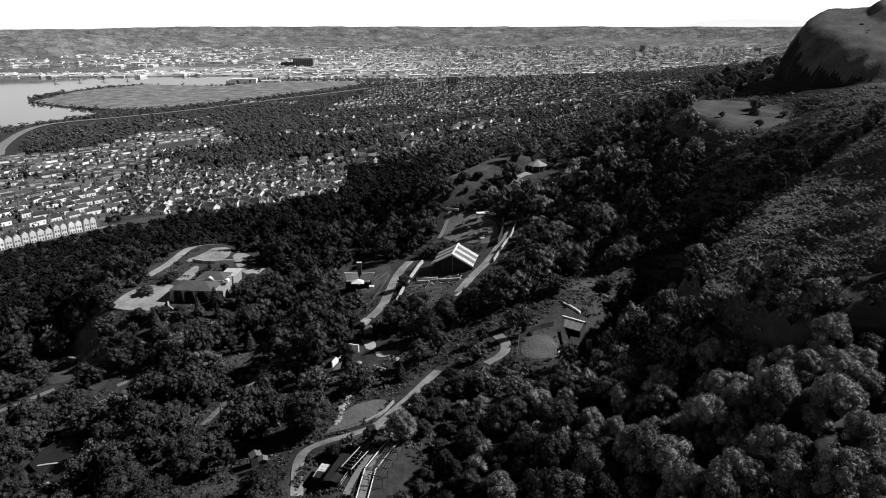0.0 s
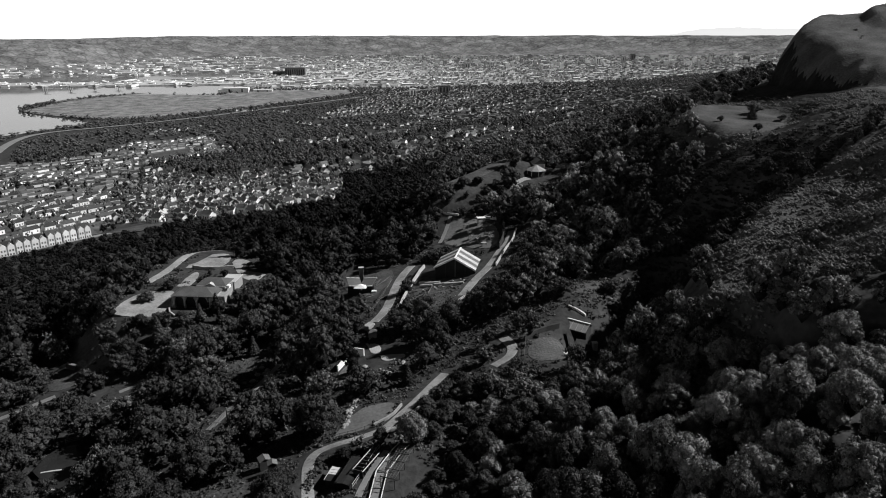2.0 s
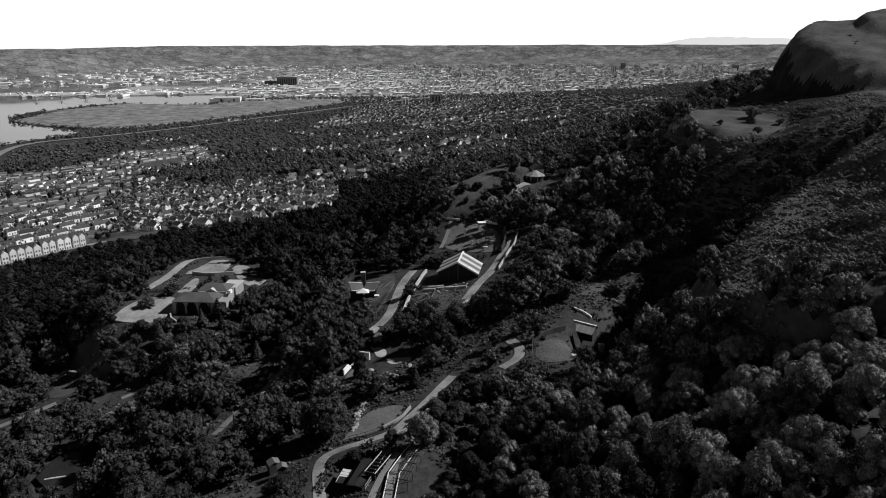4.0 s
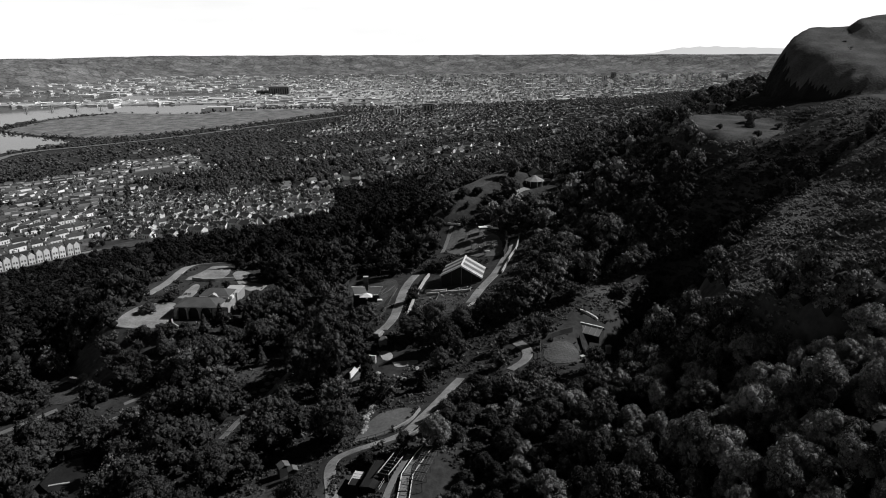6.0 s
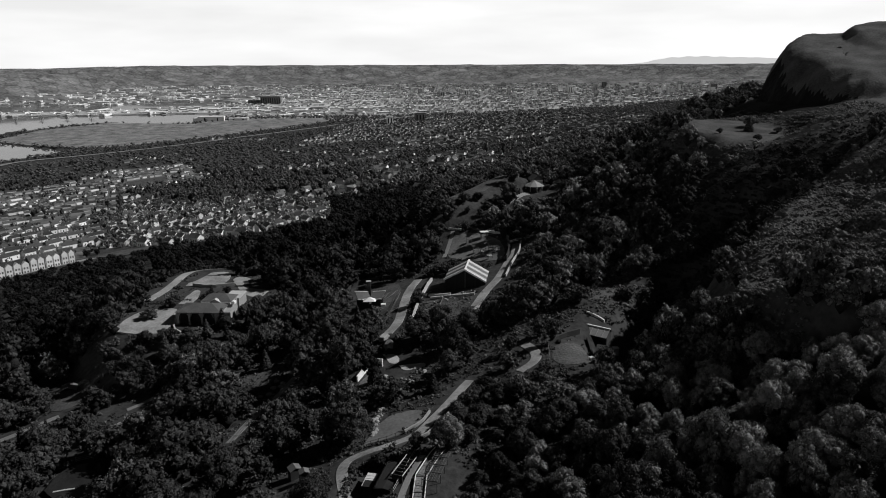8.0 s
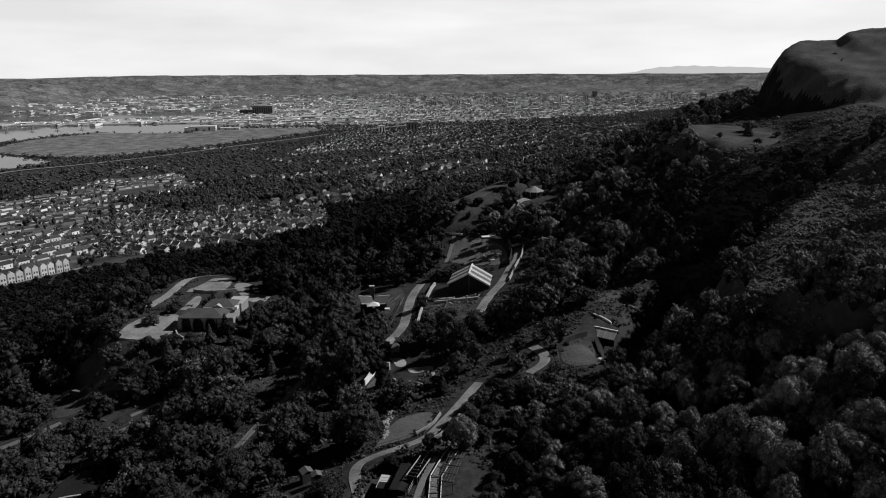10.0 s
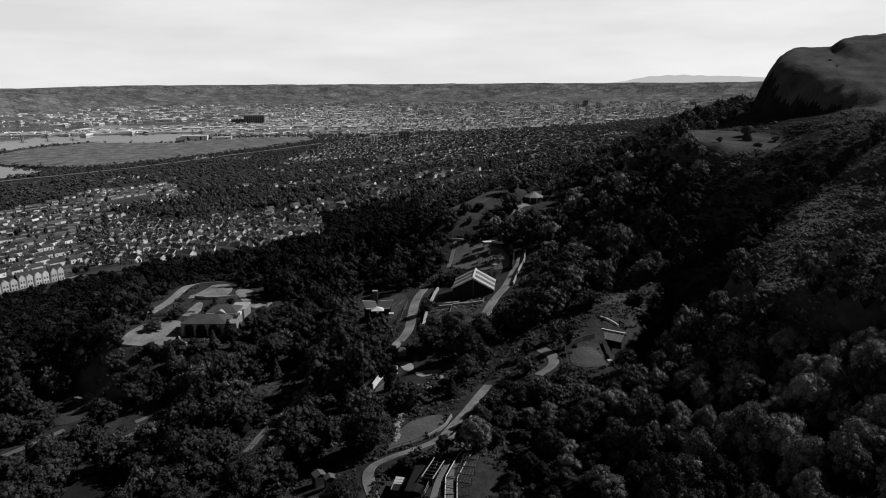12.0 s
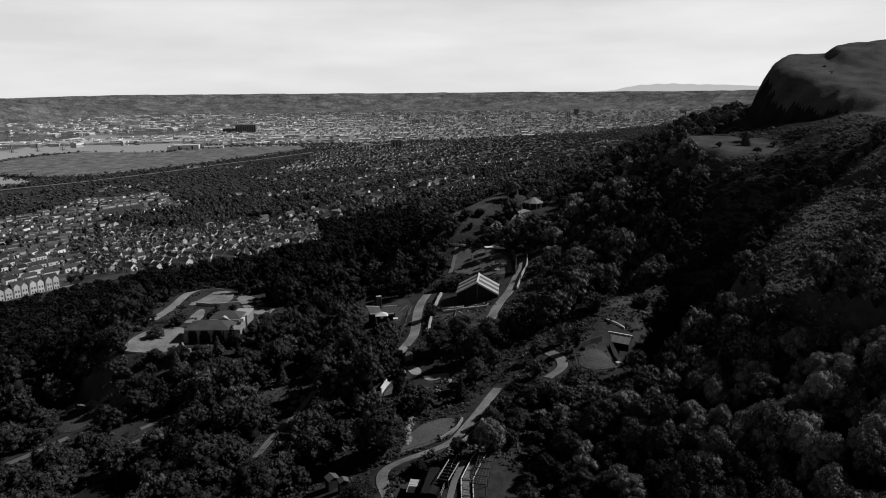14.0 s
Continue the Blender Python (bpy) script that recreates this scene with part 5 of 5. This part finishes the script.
# far pavilion with a pale pyramid roof
fp = thing("garden_pavilion", 31, 303.5, 10, "octagonal pavilion with a pale pyramid roof", "pavilion")
bm = bmesh.new()
bmesh.ops.create_cone(bm, segments=8, radius1=4.6, radius2=0.3, depth=2.3, cap_ends=True, matrix=Matrix.Translation((0, 0, 3.0)))
part("roof", bm, PALE_WALL, fp)
bm = bmesh.new()
bmesh.ops.create_cone(bm, segments=8, radius1=3.4, radius2=3.4, depth=2.6, cap_ends=True, matrix=Matrix.Translation((0, 0, 0.6)))
part("wall", bm, DARK_WOOD, fp)
for k in range(8):
    part("post", boxes((4.0 * math.cos(k * 0.785) - 0.1, 4.0 * math.sin(k * 0.785) - 0.1, -0.5, 4.0 * math.cos(k * 0.785) + 0.1, 4.0 * math.sin(k * 0.785) + 0.1, 1.9)), PAINT, fp)
part("cottage", boxes((1, 6, -1, 6, 12, 3.4)), WHITE, fp)
part("cottage_roof", prism([(-3, 3.3), (3, 3.3), (0, 5.4)], 6.6), ROOF_GREY, fp, m=pose(3.5, 9, 0))
strip("path", [(8, 281), (16, 287), (24, 297), (28, 299)], 2.0, PAVING, label="pale footpath up to the pavilion")

# long low animal house, hut and paddock
lh = thing("long_house", 26.0, 160.6, -36, "long low house with pale roof edges on a slope", "animal house", z=244.7)
part("wall", boxes((-3.4, -1.5, -2.5, 3.4, 1.5, 1.6)), DARK_WOOD, lh)
part("front_slope", boxes((-3.6, -1.7, -0.07, 3.6, 1.4, 0.07)), PALE_WALL, lh, "grey sheet roof slope", pose(0, -1.15, 1.93, 31, 0, 0))
part("back_slope", boxes((-3.6, -1.1, -0.07, 3.6, 1.1, 0.07)), DARK_WOOD, lh, m=pose(0, 0.88, 2.1, -31, 0, 0))
part("ridge_cap", boxes((-3.7, -0.26, 2.62, 3.7, 0.26, 2.8), bevel=0.05), PAINT, lh, "pale sheet ridge")
for k in (-2.4, -0.8, 0.8, 2.4):
    part("roof_batten", boxes((k - 0.06, -1.7, 0.07, k + 0.06, 1.4, 0.13)), STONE, lh, m=pose(0, -1.15, 1.93, 31, 0, 0))
wall_line("yard_wall", [(24.6, 166.4), (26.6, 165.1), (28.8, 163.8)], 0.5, 0.6, SHEET, "pale concrete wall above the long house")
hut = thing("field_hut", 20.6, 143.2, 25, "small white hut at the wood's edge", "hut")
part("wall", boxes((-0.5, -0.4, -0.6, 0.5, 0.4, 1.0), bevel=0.04), STONE, hut)
part("roof", boxes((-0.58, -0.48, 1.0, 0.58, 0.48, 1.1)), SHEET, hut)
blk = thing("tank_hut", 30.0, 156.2, 10, "small pale block hut above the paddock", "hut")
part("wall", boxes((-0.6, -0.6, -0.6, 0.6, 0.6, 1.5), bevel=0.04), PAINT, blk)
part("roof", boxes((-0.7, -0.7, 1.5, 0.7, 0.7, 1.62)), SHEET, blk)
wall_line("paddock_wall", [(11.6, 151), (16, 155.5), (21, 158.5)], 1.3, 0.6, DARK_WOOD, "dark wall round the paddock")
wall_line("paddock_wall", [(22.8, 157), (23.2, 148), (20, 138.5)], 1.0, 0.4, DARK_WOOD, "dark wall round the paddock")
rail("fence", [(10.5, 141), (11.2, 146), (11.8, 151)], "timber fence between path and paddock")

# sheds, fenced runs and a raised walkway by the lower lane
shed = thing("shed", -28.0, 107.0, -12, "dark timber shed with a pale ribbed sheet roof", "shed")
part("wall", boxes((-0.85, -2.3, -0.5, 0.85, 1.5, 1.9)), DARK_WOOD, shed)
for k in range(5):
    part("roof_sheet", boxes((-0.95, -0.62 + k * 0.46, 1.95 + 0.05 * (k % 2), 0.95, -0.2 + k * 0.46, 2.05 + 0.05 * (k % 2))), SHEET, shed)
part("lower_roof", boxes((-0.95, -2.5, 1.88, 0.95, -0.64, 1.97)), MESH, shed)
part("edge_board", boxes((-1.02, -2.5, 1.8, -0.95, 1.7, 2.1)), STONE, shed)
run = thing("animal_run", -24.6, 105.6, -14, "long low netted run beside the shed", "animal run")
part("side", boxes((-1.4, -4, -0.4, -1.3, 4, 1.7), (1.3, -4, -0.4, 1.4, 4, 1.7), (-1.4, -4, -0.4, 1.4, -3.9, 1.7), (-1.4, 3.9, -0.4, 1.4, 4, 1.7)), MESH, run)
part("roof", prism([(-1.6, 1.55), (1.6, 1.55), (0.2, 1.85)], 8.3), MESH, run)
run2 = thing("animal_run", -21.8, 107, -22, "dark open-sided run with timber bars", "animal run")
for k in range(7):
    part("bar", boxes((-1.0, -3.2 + k * 1.05, -0.4, 1.0, -3.05 + k * 1.05, 1.5)), DARK_WOOD, run2)
part("top_beam", boxes((-1.1, -3.3, 1.5, -0.95, 3.4, 1.62), (0.95, -3.3, 1.5, 1.1, 3.4, 1.62)), STONE, run2)
hedge([(-33, 104), (-31.8, 110.5), (-29, 113.2), (-25, 113)], 1.0, "rounded dark hedge round the sheds")
hedge([(-31, 101), (-27, 99.8), (-23.5, 100.5)], 0.8, "rounded dark hedge round the sheds")
strip("path", [(-22.6, 97), (-21.8, 102), (-20.2, 107.5), (-18.5, 111)], 1.2, TARMAC, label="narrow path between runs")
rail("fence", [(-23.6, 101), (-21.4, 108), (-20, 112)], "pale timber fence beside the runs", mat=STONE, every=1.4)

deck = [(-15.2, 112.4), (-16.4, 110.0), (-18.7, 104.6), (-19.0, 100.6), (-19.3, 96), (-19.6, 90)]
wk = thing("walkway", -18.8, 104.8, 0, "raised dark walkway between white handrails", "walkway")
wz = float(ground(-18.8, 104.8))
for (ax, ay), (bx, by) in zip(deck, deck[1:]):
    p, q = Vector((ax + 18.8, ay - 104.8, float(ground(ax, ay)) - wz + 0.05)), Vector((bx + 18.8, by - 104.8, float(ground(bx, by)) - wz + 0.05))
    way = q - p
    turn = way.to_track_quat("Y", "Z").to_matrix().to_4x4()
    long = way.length
    n = max(1, int(long / 0.9))
    m = Matrix.Translation((p + q) / 2) @ turn
    for k in range(n):
        c = -long / 2 + (k + 0.5) * long / n
        part("deck_board", boxes((-1.0, c - long / n / 2 + 0.02, -0.1, 1.0, c + long / n / 2 - 0.02, 0.0)), TARMAC, wk, m=m)
    for s in (-1, 1):
        part("handrail", boxes((s * 1.02 - 0.08, -long / 2 - 0.05, 0.3, s * 1.02 + 0.08, long / 2 + 0.05, 0.42)), PAINT, wk, m=m)
        part("side_panel", boxes((s * 1.02 - 0.03, -long / 2, -0.7, s * 1.02 + 0.03, long / 2, 0.29)), MESH, wk, m=m)
    part("cross_beam", boxes((-1.1, -long / 2 - 0.08, -0.3, 1.1, -long / 2 + 0.08, 0.1)), DARK_WOOD, wk, m=m)
net = thing("net_pen", -15.9, 105.2, -16, "netted pen of dark frames beside the walkway", "pen")
for k in range(5):
    part("frame", boxes((-1.4, -5 + k * 2.5, -0.5, -1.3, -4.9 + k * 2.5, 1.9), (1.3, -5 + k * 2.5, -0.5, 1.4, -4.9 + k * 2.5, 1.4), (-1.4, -5 + k * 2.5, 1.6, 1.4, -4.9 + k * 2.5, 1.75)), DARK_WOOD, net)
wires = [(-1.35, -5 + 0.6 * k, 1.62, 1.35, -4.97 + 0.6 * k, 1.65) for k in range(17)] + [(-1.35 + 0.54 * k, -5, 1.65, -1.32 + 0.54 * k, 5, 1.68) for k in range(6)]
part("netting", boxes(*wires), WOOD, net, "thin grey wires of the netting")

# garden in the middle: white wall, paved clearing, rocks, lodge and van
wall_line("white_wall", [(-35.6, 154.5), (-34.2, 158.5), (-32.4, 162)], 1.7, 0.4, PAINT, "white rendered garden wall")
wall_line("white_wall", [(-32.4, 162), (-29.5, 160.5)], 2.2, 0.4, PAINT, "white rendered garden wall")
patch("clearing", [(-30.0, 167.8), (-26.4, 167.2), (-24.8, 161), (-27.4, 160.6)], STONE, label="pale sunlit paved clearing among trees", category="clearing")
patch("clearing", [(-25.4, 159.4), (-22.4, 158.4), (-18.2, 157.6), (-18.6, 154.6), (-24.2, 155.4)], STONE, label="pale sunlit paved clearing among trees", category="clearing")
lodge = thing("lodge", -28.6, 171.5, 15, "small grey lodge beside the avenue", "lodge")
part("wall", boxes((-1.1, -0.9, -0.6, 1.1, 0.9, 1.7)), PALE_WALL, lodge)
part("roof", hip(2.2, 1.8, 1.6, 2.4, 0.9, 0.25), ROOF_GREY, lodge)
van = thing("van", -30.2, 177.5, 70, "small pale van parked at the avenue's foot", "van")
part("body", boxes((-2.0, -0.85, 0.35, 1.2, 0.85, 1.8), (1.1, -0.83, 0.35, 2.1, 0.83, 1.15), bevel=0.12), PALE_WALL, van)
part("windscreen", boxes((1.15, -0.7, 1.2, 1.28, 0.7, 1.7)), GLASS_DARK, van)
for sx in (-1.5, 1.5):
    for sy in (-0.9, 0.9):
        bm = bmesh.new()
        bmesh.ops.create_cone(bm, segments=16, radius1=0.36, radius2=0.36, depth=0.24, cap_ends=True, matrix=Matrix.Translation((sx, sy, 0.36)) @ Euler((radians(90), 0, 0)).to_matrix().to_4x4())
        part("wheel", bm, MESH, van)


def boulder(x, y, size, mat=None):
    ob_bm = bmesh.new()
    bmesh.ops.create_icosphere(ob_bm, subdivisions=2, radius=1)
    k = rng.random(3) * 9
    for v in ob_bm.verts:
        d = 1 + 0.35 * noise.noise(v.co * 1.3 + Vector(k)) + 0.12 * noise.noise(v.co * 4 + Vector(k))
        v.co = Vector((v.co.x * size * 1.2 * d, v.co.y * size * d, v.co.z * size * 0.7 * d))
    me = bpy.data.meshes.new("boulder")
    ob_bm.to_mesh(me)
    ob_bm.free()
    me.materials.append(mat or PALE_WALL)
    ob = new("boulder", me)
    ob.matrix_basis = pose(x, y, float(ground(x, y)) + size * 0.15, 0, 0, 360 * rng.random())
    return tagged(ob, "pale rough garden boulder", "rock", "rockery boulders")


for k in range(60):
    s = rng.random()
    boulder(-29.0 + 0.8 * s + 0.5 * rng.normal(), 126 + 14 * s + 0.8 * rng.normal(), 0.15 + 0.45 * rng.random() ** 2)
for k in range(22):
    boulder(-8 + 4 * rng.normal(), 202 + 1.6 * rng.normal(), 0.15 + 0.35 * rng.random())
for k in range(26):
    boulder(-54 + 4.2 * rng.normal(), 160 + 4.5 * rng.normal(), 0.2 + 0.6 * rng.random() ** 2)
for k in range(20):
    boulder(-44 + 2.5 * rng.normal(), 160 + 2 * rng.normal(), 0.25 + 0.5 * rng.random())
for k in range(16):
    boulder(-24 + 4 * rng.normal(), 149 + 2.5 * rng.normal(), 0.2 + 0.5 * rng.random())
for k in range(14):
    boulder(-90.5 + 2.2 * rng.normal(), 127.5 + 1.5 * rng.normal(), 0.2 + 0.35 * rng.random())

strip("path", [(-31, 145), (-27, 143.5), (-22, 146)], 1.6, PAVING, label="narrow pale garden path")
wall_line("lane_wall", [(-22.5, 123.6), (-19, 126.5), (-17.2, 131)], 0.7, 0.4, PALE_WALL, "low pale wall between lawn and lane")
wall_line("lane_wall", [(-24, 116.6), (-18.5, 118.6), (-15.2, 124), (-11.5, 131.5)], 0.8, 0.35, PALE_WALL, "low pale wall beside the lane")
rail("fence", [(-31, 121), (-26, 121.4), (-22.5, 122.8)], "timber fence along the lawn", every=1.6)

# west: pond, rails, paths, huts and a netted aviary
patch("pond", POND, POND_WATER, level=221.0, label="dark still pond among trees", category="pond")
wall_line("pond_kerb", [(-96.5, 124.6), (-94.7, 126), (-91.8, 128.2), (-89.4, 131.1), (-88.6, 133)], 1.0, 0.9, STONE, "pale stone kerb of the pond")
wall_line("pond_dam", [(-101.5, 131.2), (-95.6, 132.9), (-92.8, 133.9), (-90.6, 135.4)], 1.15, 0.5, STONE, "pale stone weir across the pond")
rail("fence", [(-102.6, 143.6), (-99.1, 144.8), (-95.0, 145.6), (-93.2, 147)], "pale post and rail footbridge fence by the pond", high=1.5, bars=(0.5, 0.95, 1.4), mat=STONE, thin=0.07)
rail("fence", [(-100.5, 157.8), (-91.5, 164.6), (-84, 169.4)], "timber fence along the lower path", mat=STONE, thin=0.06)
rail("fence", [(-82, 128), (-74, 134), (-66, 133)], "thin wire fence in the wood", mat=STONE, every=4)
av = thing("aviary", -57.5, 134, 0, "netted aviary of tall poles and stretched cables", "aviary")
part("mast", boxes((-0.12, -0.12, -0.5, 0.12, 0.12, 6.5)), WOOD, av)
for k in range(9):
    a = -2.6 + 0.42 * k
    p, q = Vector((0, 0, 6.2)), Vector((7.5 * math.cos(a), 8 * math.sin(a), 0.8 + float(ground(-57.5 + 7.5 * math.cos(a), 134 + 8 * math.sin(a)) - ground(-57.5, 134))))
    way = q - p
    part("cable", boxes((-0.022, -0.022, 0, 0.022, 0.022, way.length)), WOOD, av, m=Matrix.Translation(p) @ way.to_track_quat("Z", "Y").to_matrix().to_4x4())
    part("stake", boxes((q.x - 0.07, q.y - 0.07, q.z - 1.5, q.x + 0.07, q.y + 0.07, q.z + 0.3)), WOOD, av)
for px, py, turn, w in ((-43.8, 115.6, 30, 1.1), (-41.4, 113, 20, 0.9), (-137, 208, 10, 3.2), (-127, 187, 20, 2.2), (-48.3, 285, 25, 2.6), (-79, 186, 30, 1.8), (-70, 204, 20, 2.4)):
    hb = thing("keeper_hut", px, py, turn, "small timber hut with a pale pitched roof", "hut", "keepers' huts")
    part("wall", boxes((-w, -w * 0.8, -0.8, w, w * 0.8, 2.0)), DARK_WOOD, hb)
    for s in (-1, 1):
        part("roof_slope", boxes((-w * 0.62, -w * 0.95, -0.06, w * 0.62, w * 0.95, 0.06)), GLAZING if s > 0 else ROOF_GREY, hb, m=pose(s * w * 0.52, 0, 2.45, 0, s * 24, 0))

# ---- single large trees and garden shrubs ----
BIG = (("round", -33.6, 124.6, 4.6, 1.05), ("round", -27.0, 112.2, 1.9, 0.8), ("round", -24.4, 110.8, 1.2, 0.8), ("conifer", -31.6, 152.0, 1.5, 1.1), ("tall", -21, 169, 3.4, 1.0), ("round", -11, 161, 4.2, 1.1), ("tall", -14, 172, 3.6, 1.1), ("round", -6, 170, 4.4, 1.0), ("round", 30, 211, 6.6, 0.75), ("round", 45, 186, 3.6, 1.2), ("tall", -31.2, 150.5, 2.6, 1.2), ("round", -14.0, 122.2, 1.7, 0.9), ("round", -11.6, 125.4, 2.3, 1.0), ("tall", -12.6, 147, 2.4, 1.2), ("conifer", -16.6, 141, 1.9, 1.0), ("round", -8.6, 130.5, 2.5, 0.9), ("round", -6.8, 121, 2.7, 1.0), ("round", -9.6, 114.5, 2.0, 1.0), ("round", -4.6, 137, 2.2, 0.9), ("tall", -8.2, 151, 2.6, 1.1), ("round", -2.0, 128.5, 2.8, 1.0),
       ("conifer", 104.5, 255.5, 2.2, 0.9), ("round", 108.5, 263, 3.0, 0.8), ("round", 89.5, 246, 1.3, 0.9), ("round", 97, 232, 1.5, 0.9), ("round", 113, 250, 1.6, 0.8), ("round", -111, 212, 3.0, 0.8),
       ("conifer", -97, 188, 2.6, 1.1), ("round", -89, 187, 3.4, 1.0), ("round", -104, 182, 4.0, 1.0), ("conifer", -64, 176, 2.2, 1.0), ("tall", -15.5, 229.5, 1.2, 1.1), ("round", -12.5, 231, 1.5, 1.0),
       ("round", -9, 279.5, 3.0, 0.9), ("round", -2.5, 283, 2.8, 0.9), ("round", -15, 284, 3.4, 0.9), ("round", 4, 287, 2.4, 0.9), ("round", -93, 196.5, 2.0, 1.0), ("conifer", -87.5, 198, 1.9, 1.1), ("round", -82.5, 203, 2.6, 1.0), ("round", -99.5, 194, 2.4, 0.9), ("round", -79.5, 212, 2.6, 1.0), ("round", -77.5, 222, 2.4, 1.0), ("round", -105, 193, 2.6, 0.9), ("conifer", -76, 205, 2.2, 1.2),
       ("round", -109.5, 141, 4.2, 1.0), ("round", -112, 132.5, 3.8, 1.0), ("round", -105.5, 127.5, 2.8, 0.9), ("round", -101, 121.5, 2.4, 0.9), ("round", -91, 137.2, 1.4, 0.9), ("round", -87.6, 138.8, 1.6, 0.8), ("round", -86, 131, 1.8, 0.9))
for k, px, py, rad, tall in BIG:
    v, q, t = NEAR[k][rng.integers(5)]
    tr = thing("tree", px, py, 360 * rng.random(), z=float(ground(px, py)) - 0.25 * rad, label= "large dark tree standing alone in the grounds" if rad > 3.2 else "small tree standing alone on open ground", category="tree", group="hillside trees")
    tr.scale = (rad, rad, rad * tall)
    part("trunk", trunk(rng, 1.2), BARK, tr)
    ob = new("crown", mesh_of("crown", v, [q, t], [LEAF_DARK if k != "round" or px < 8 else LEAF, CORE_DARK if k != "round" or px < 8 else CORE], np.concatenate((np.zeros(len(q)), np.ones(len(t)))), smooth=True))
    ob.parent = tr
x, y = scatter(-135, 24, 96, 262, 2.5)
keep_off = clear(x, y)
dense_garden = (x > -70) | (rng.random(len(x)) < 0.7)
ok = ~keep_off & dense_garden & (~hides(x, y, np.full(len(x), 1.6)) | (rng.random(len(x)) < 0.6)) & (rng.random(len(x)) < 0.85 + 0.4 * waves(x, y, 22, 7))
x, y = x[ok], y[ok]
dark = rng.random(len(x)) < 0.6
for sel, leaf in ((dark, LEAF_DARK), (~dark, SHRUB)):
    n = sel.sum()
    wood("garden_shrubs", np.column_stack((x[sel], y[sel], 0.5 + 1.3 * rng.random(n) ** 1.7, 0.8 + 0.4 * rng.random(n), np.arange(n) % 5)), BUSH, leaf, "garden shrubs and undergrowth between the trees", "shrubs")
# low undergrowth that fills the ground between them
x, y = scatter(-75, 42, 99, 203, 1.8)
off = inside(x, y, POND)
for name, poly in LAWNS.items():
    off |= inside(x, y, poly) & (name not in ("bank", "slope", "middle", "south"))
for pts, wide in (*PATHS.values(), (deck, 6.5)):
    for (ax, ay), (bx, by) in zip(pts, pts[1:]):
        k = np.clip(((x - ax) * (bx - ax) + (y - ay) * (by - ay)) / ((bx - ax) ** 2 + (by - ay) ** 2), 0, 1)
        off |= np.hypot(x - ax - k * (bx - ax), y - ay - k * (by - ay)) < wide / 2 + 0.8
for cx, cy, reach in KEEP:
    off |= np.hypot(x - cx, y - cy) < reach * (0.9 if cy < 110 or cx in (-24, 25) else 0.6)
x, y = x[~off], y[~off]
dark = rng.random(len(x)) < 0.72
for sel, leaf in ((dark, LEAF_DARK), (~dark, SHRUB)):
    n = sel.sum()
    wood("undergrowth", np.column_stack((x[sel], y[sel], 0.55 + 0.6 * rng.random(n) ** 1.5, 0.7 + 0.4 * rng.random(n), np.arange(n) % 5)), BUSH, leaf, "low bramble and fern undergrowth between the trees", "undergrowth")


def log(x, y, long, thick, turn, lean=0.0):
    """A bare pale trunk lying on the ground, slightly bent and tapered."""
    bm = bmesh.new()
    rings = []
    for k in range(6):
        t = k / 5 - 0.5
        q = thick * (1 - 0.35 * (t + 0.5))
        rings.append([bm.verts.new((t * long, 0.05 * long * math.sin(3 * t) + q * math.cos(a), q * math.sin(a) + lean * (t + 0.5))) for a in np.linspace(0, 6.2832, 7)[:-1]])
    for p, q in zip(rings, rings[1:]):
        for k in range(6):
            bm.faces.new((p[k], p[(k + 1) % 6], q[(k + 1) % 6], q[k]))
    bm.faces.new(rings[0][::-1])
    bm.faces.new(rings[-1])
    ob = part("log", bm, WOOD)
    ob.matrix_basis = pose(x, y, float(ground(x, y)) + 0.2, 0, 0, turn)
    return tagged(ob, "bare weathered log lying in rough grass", "log", "logs in the enclosures")


for _ in range(14):
    log(-13 + 5 * rng.normal(), 197 + 4 * rng.normal(), 3 + 3 * rng.random(), 0.1 + 0.07 * rng.random(), 180 * rng.random(), 1.2 * rng.random())
for _ in range(12):
    log(-32 + 3 * rng.normal(), 210 + 6 * rng.normal(), 3 + 3.5 * rng.random(), 0.1 + 0.07 * rng.random(), 20 + 60 * rng.random(), 1.2 * rng.random())
for _ in range(8):
    log(-59 + 3 * rng.normal(), 150 + 5 * rng.normal(), 2 + 2 * rng.random(), 0.08 + 0.06 * rng.random(), 180 * rng.random(), 0.6 * rng.random())
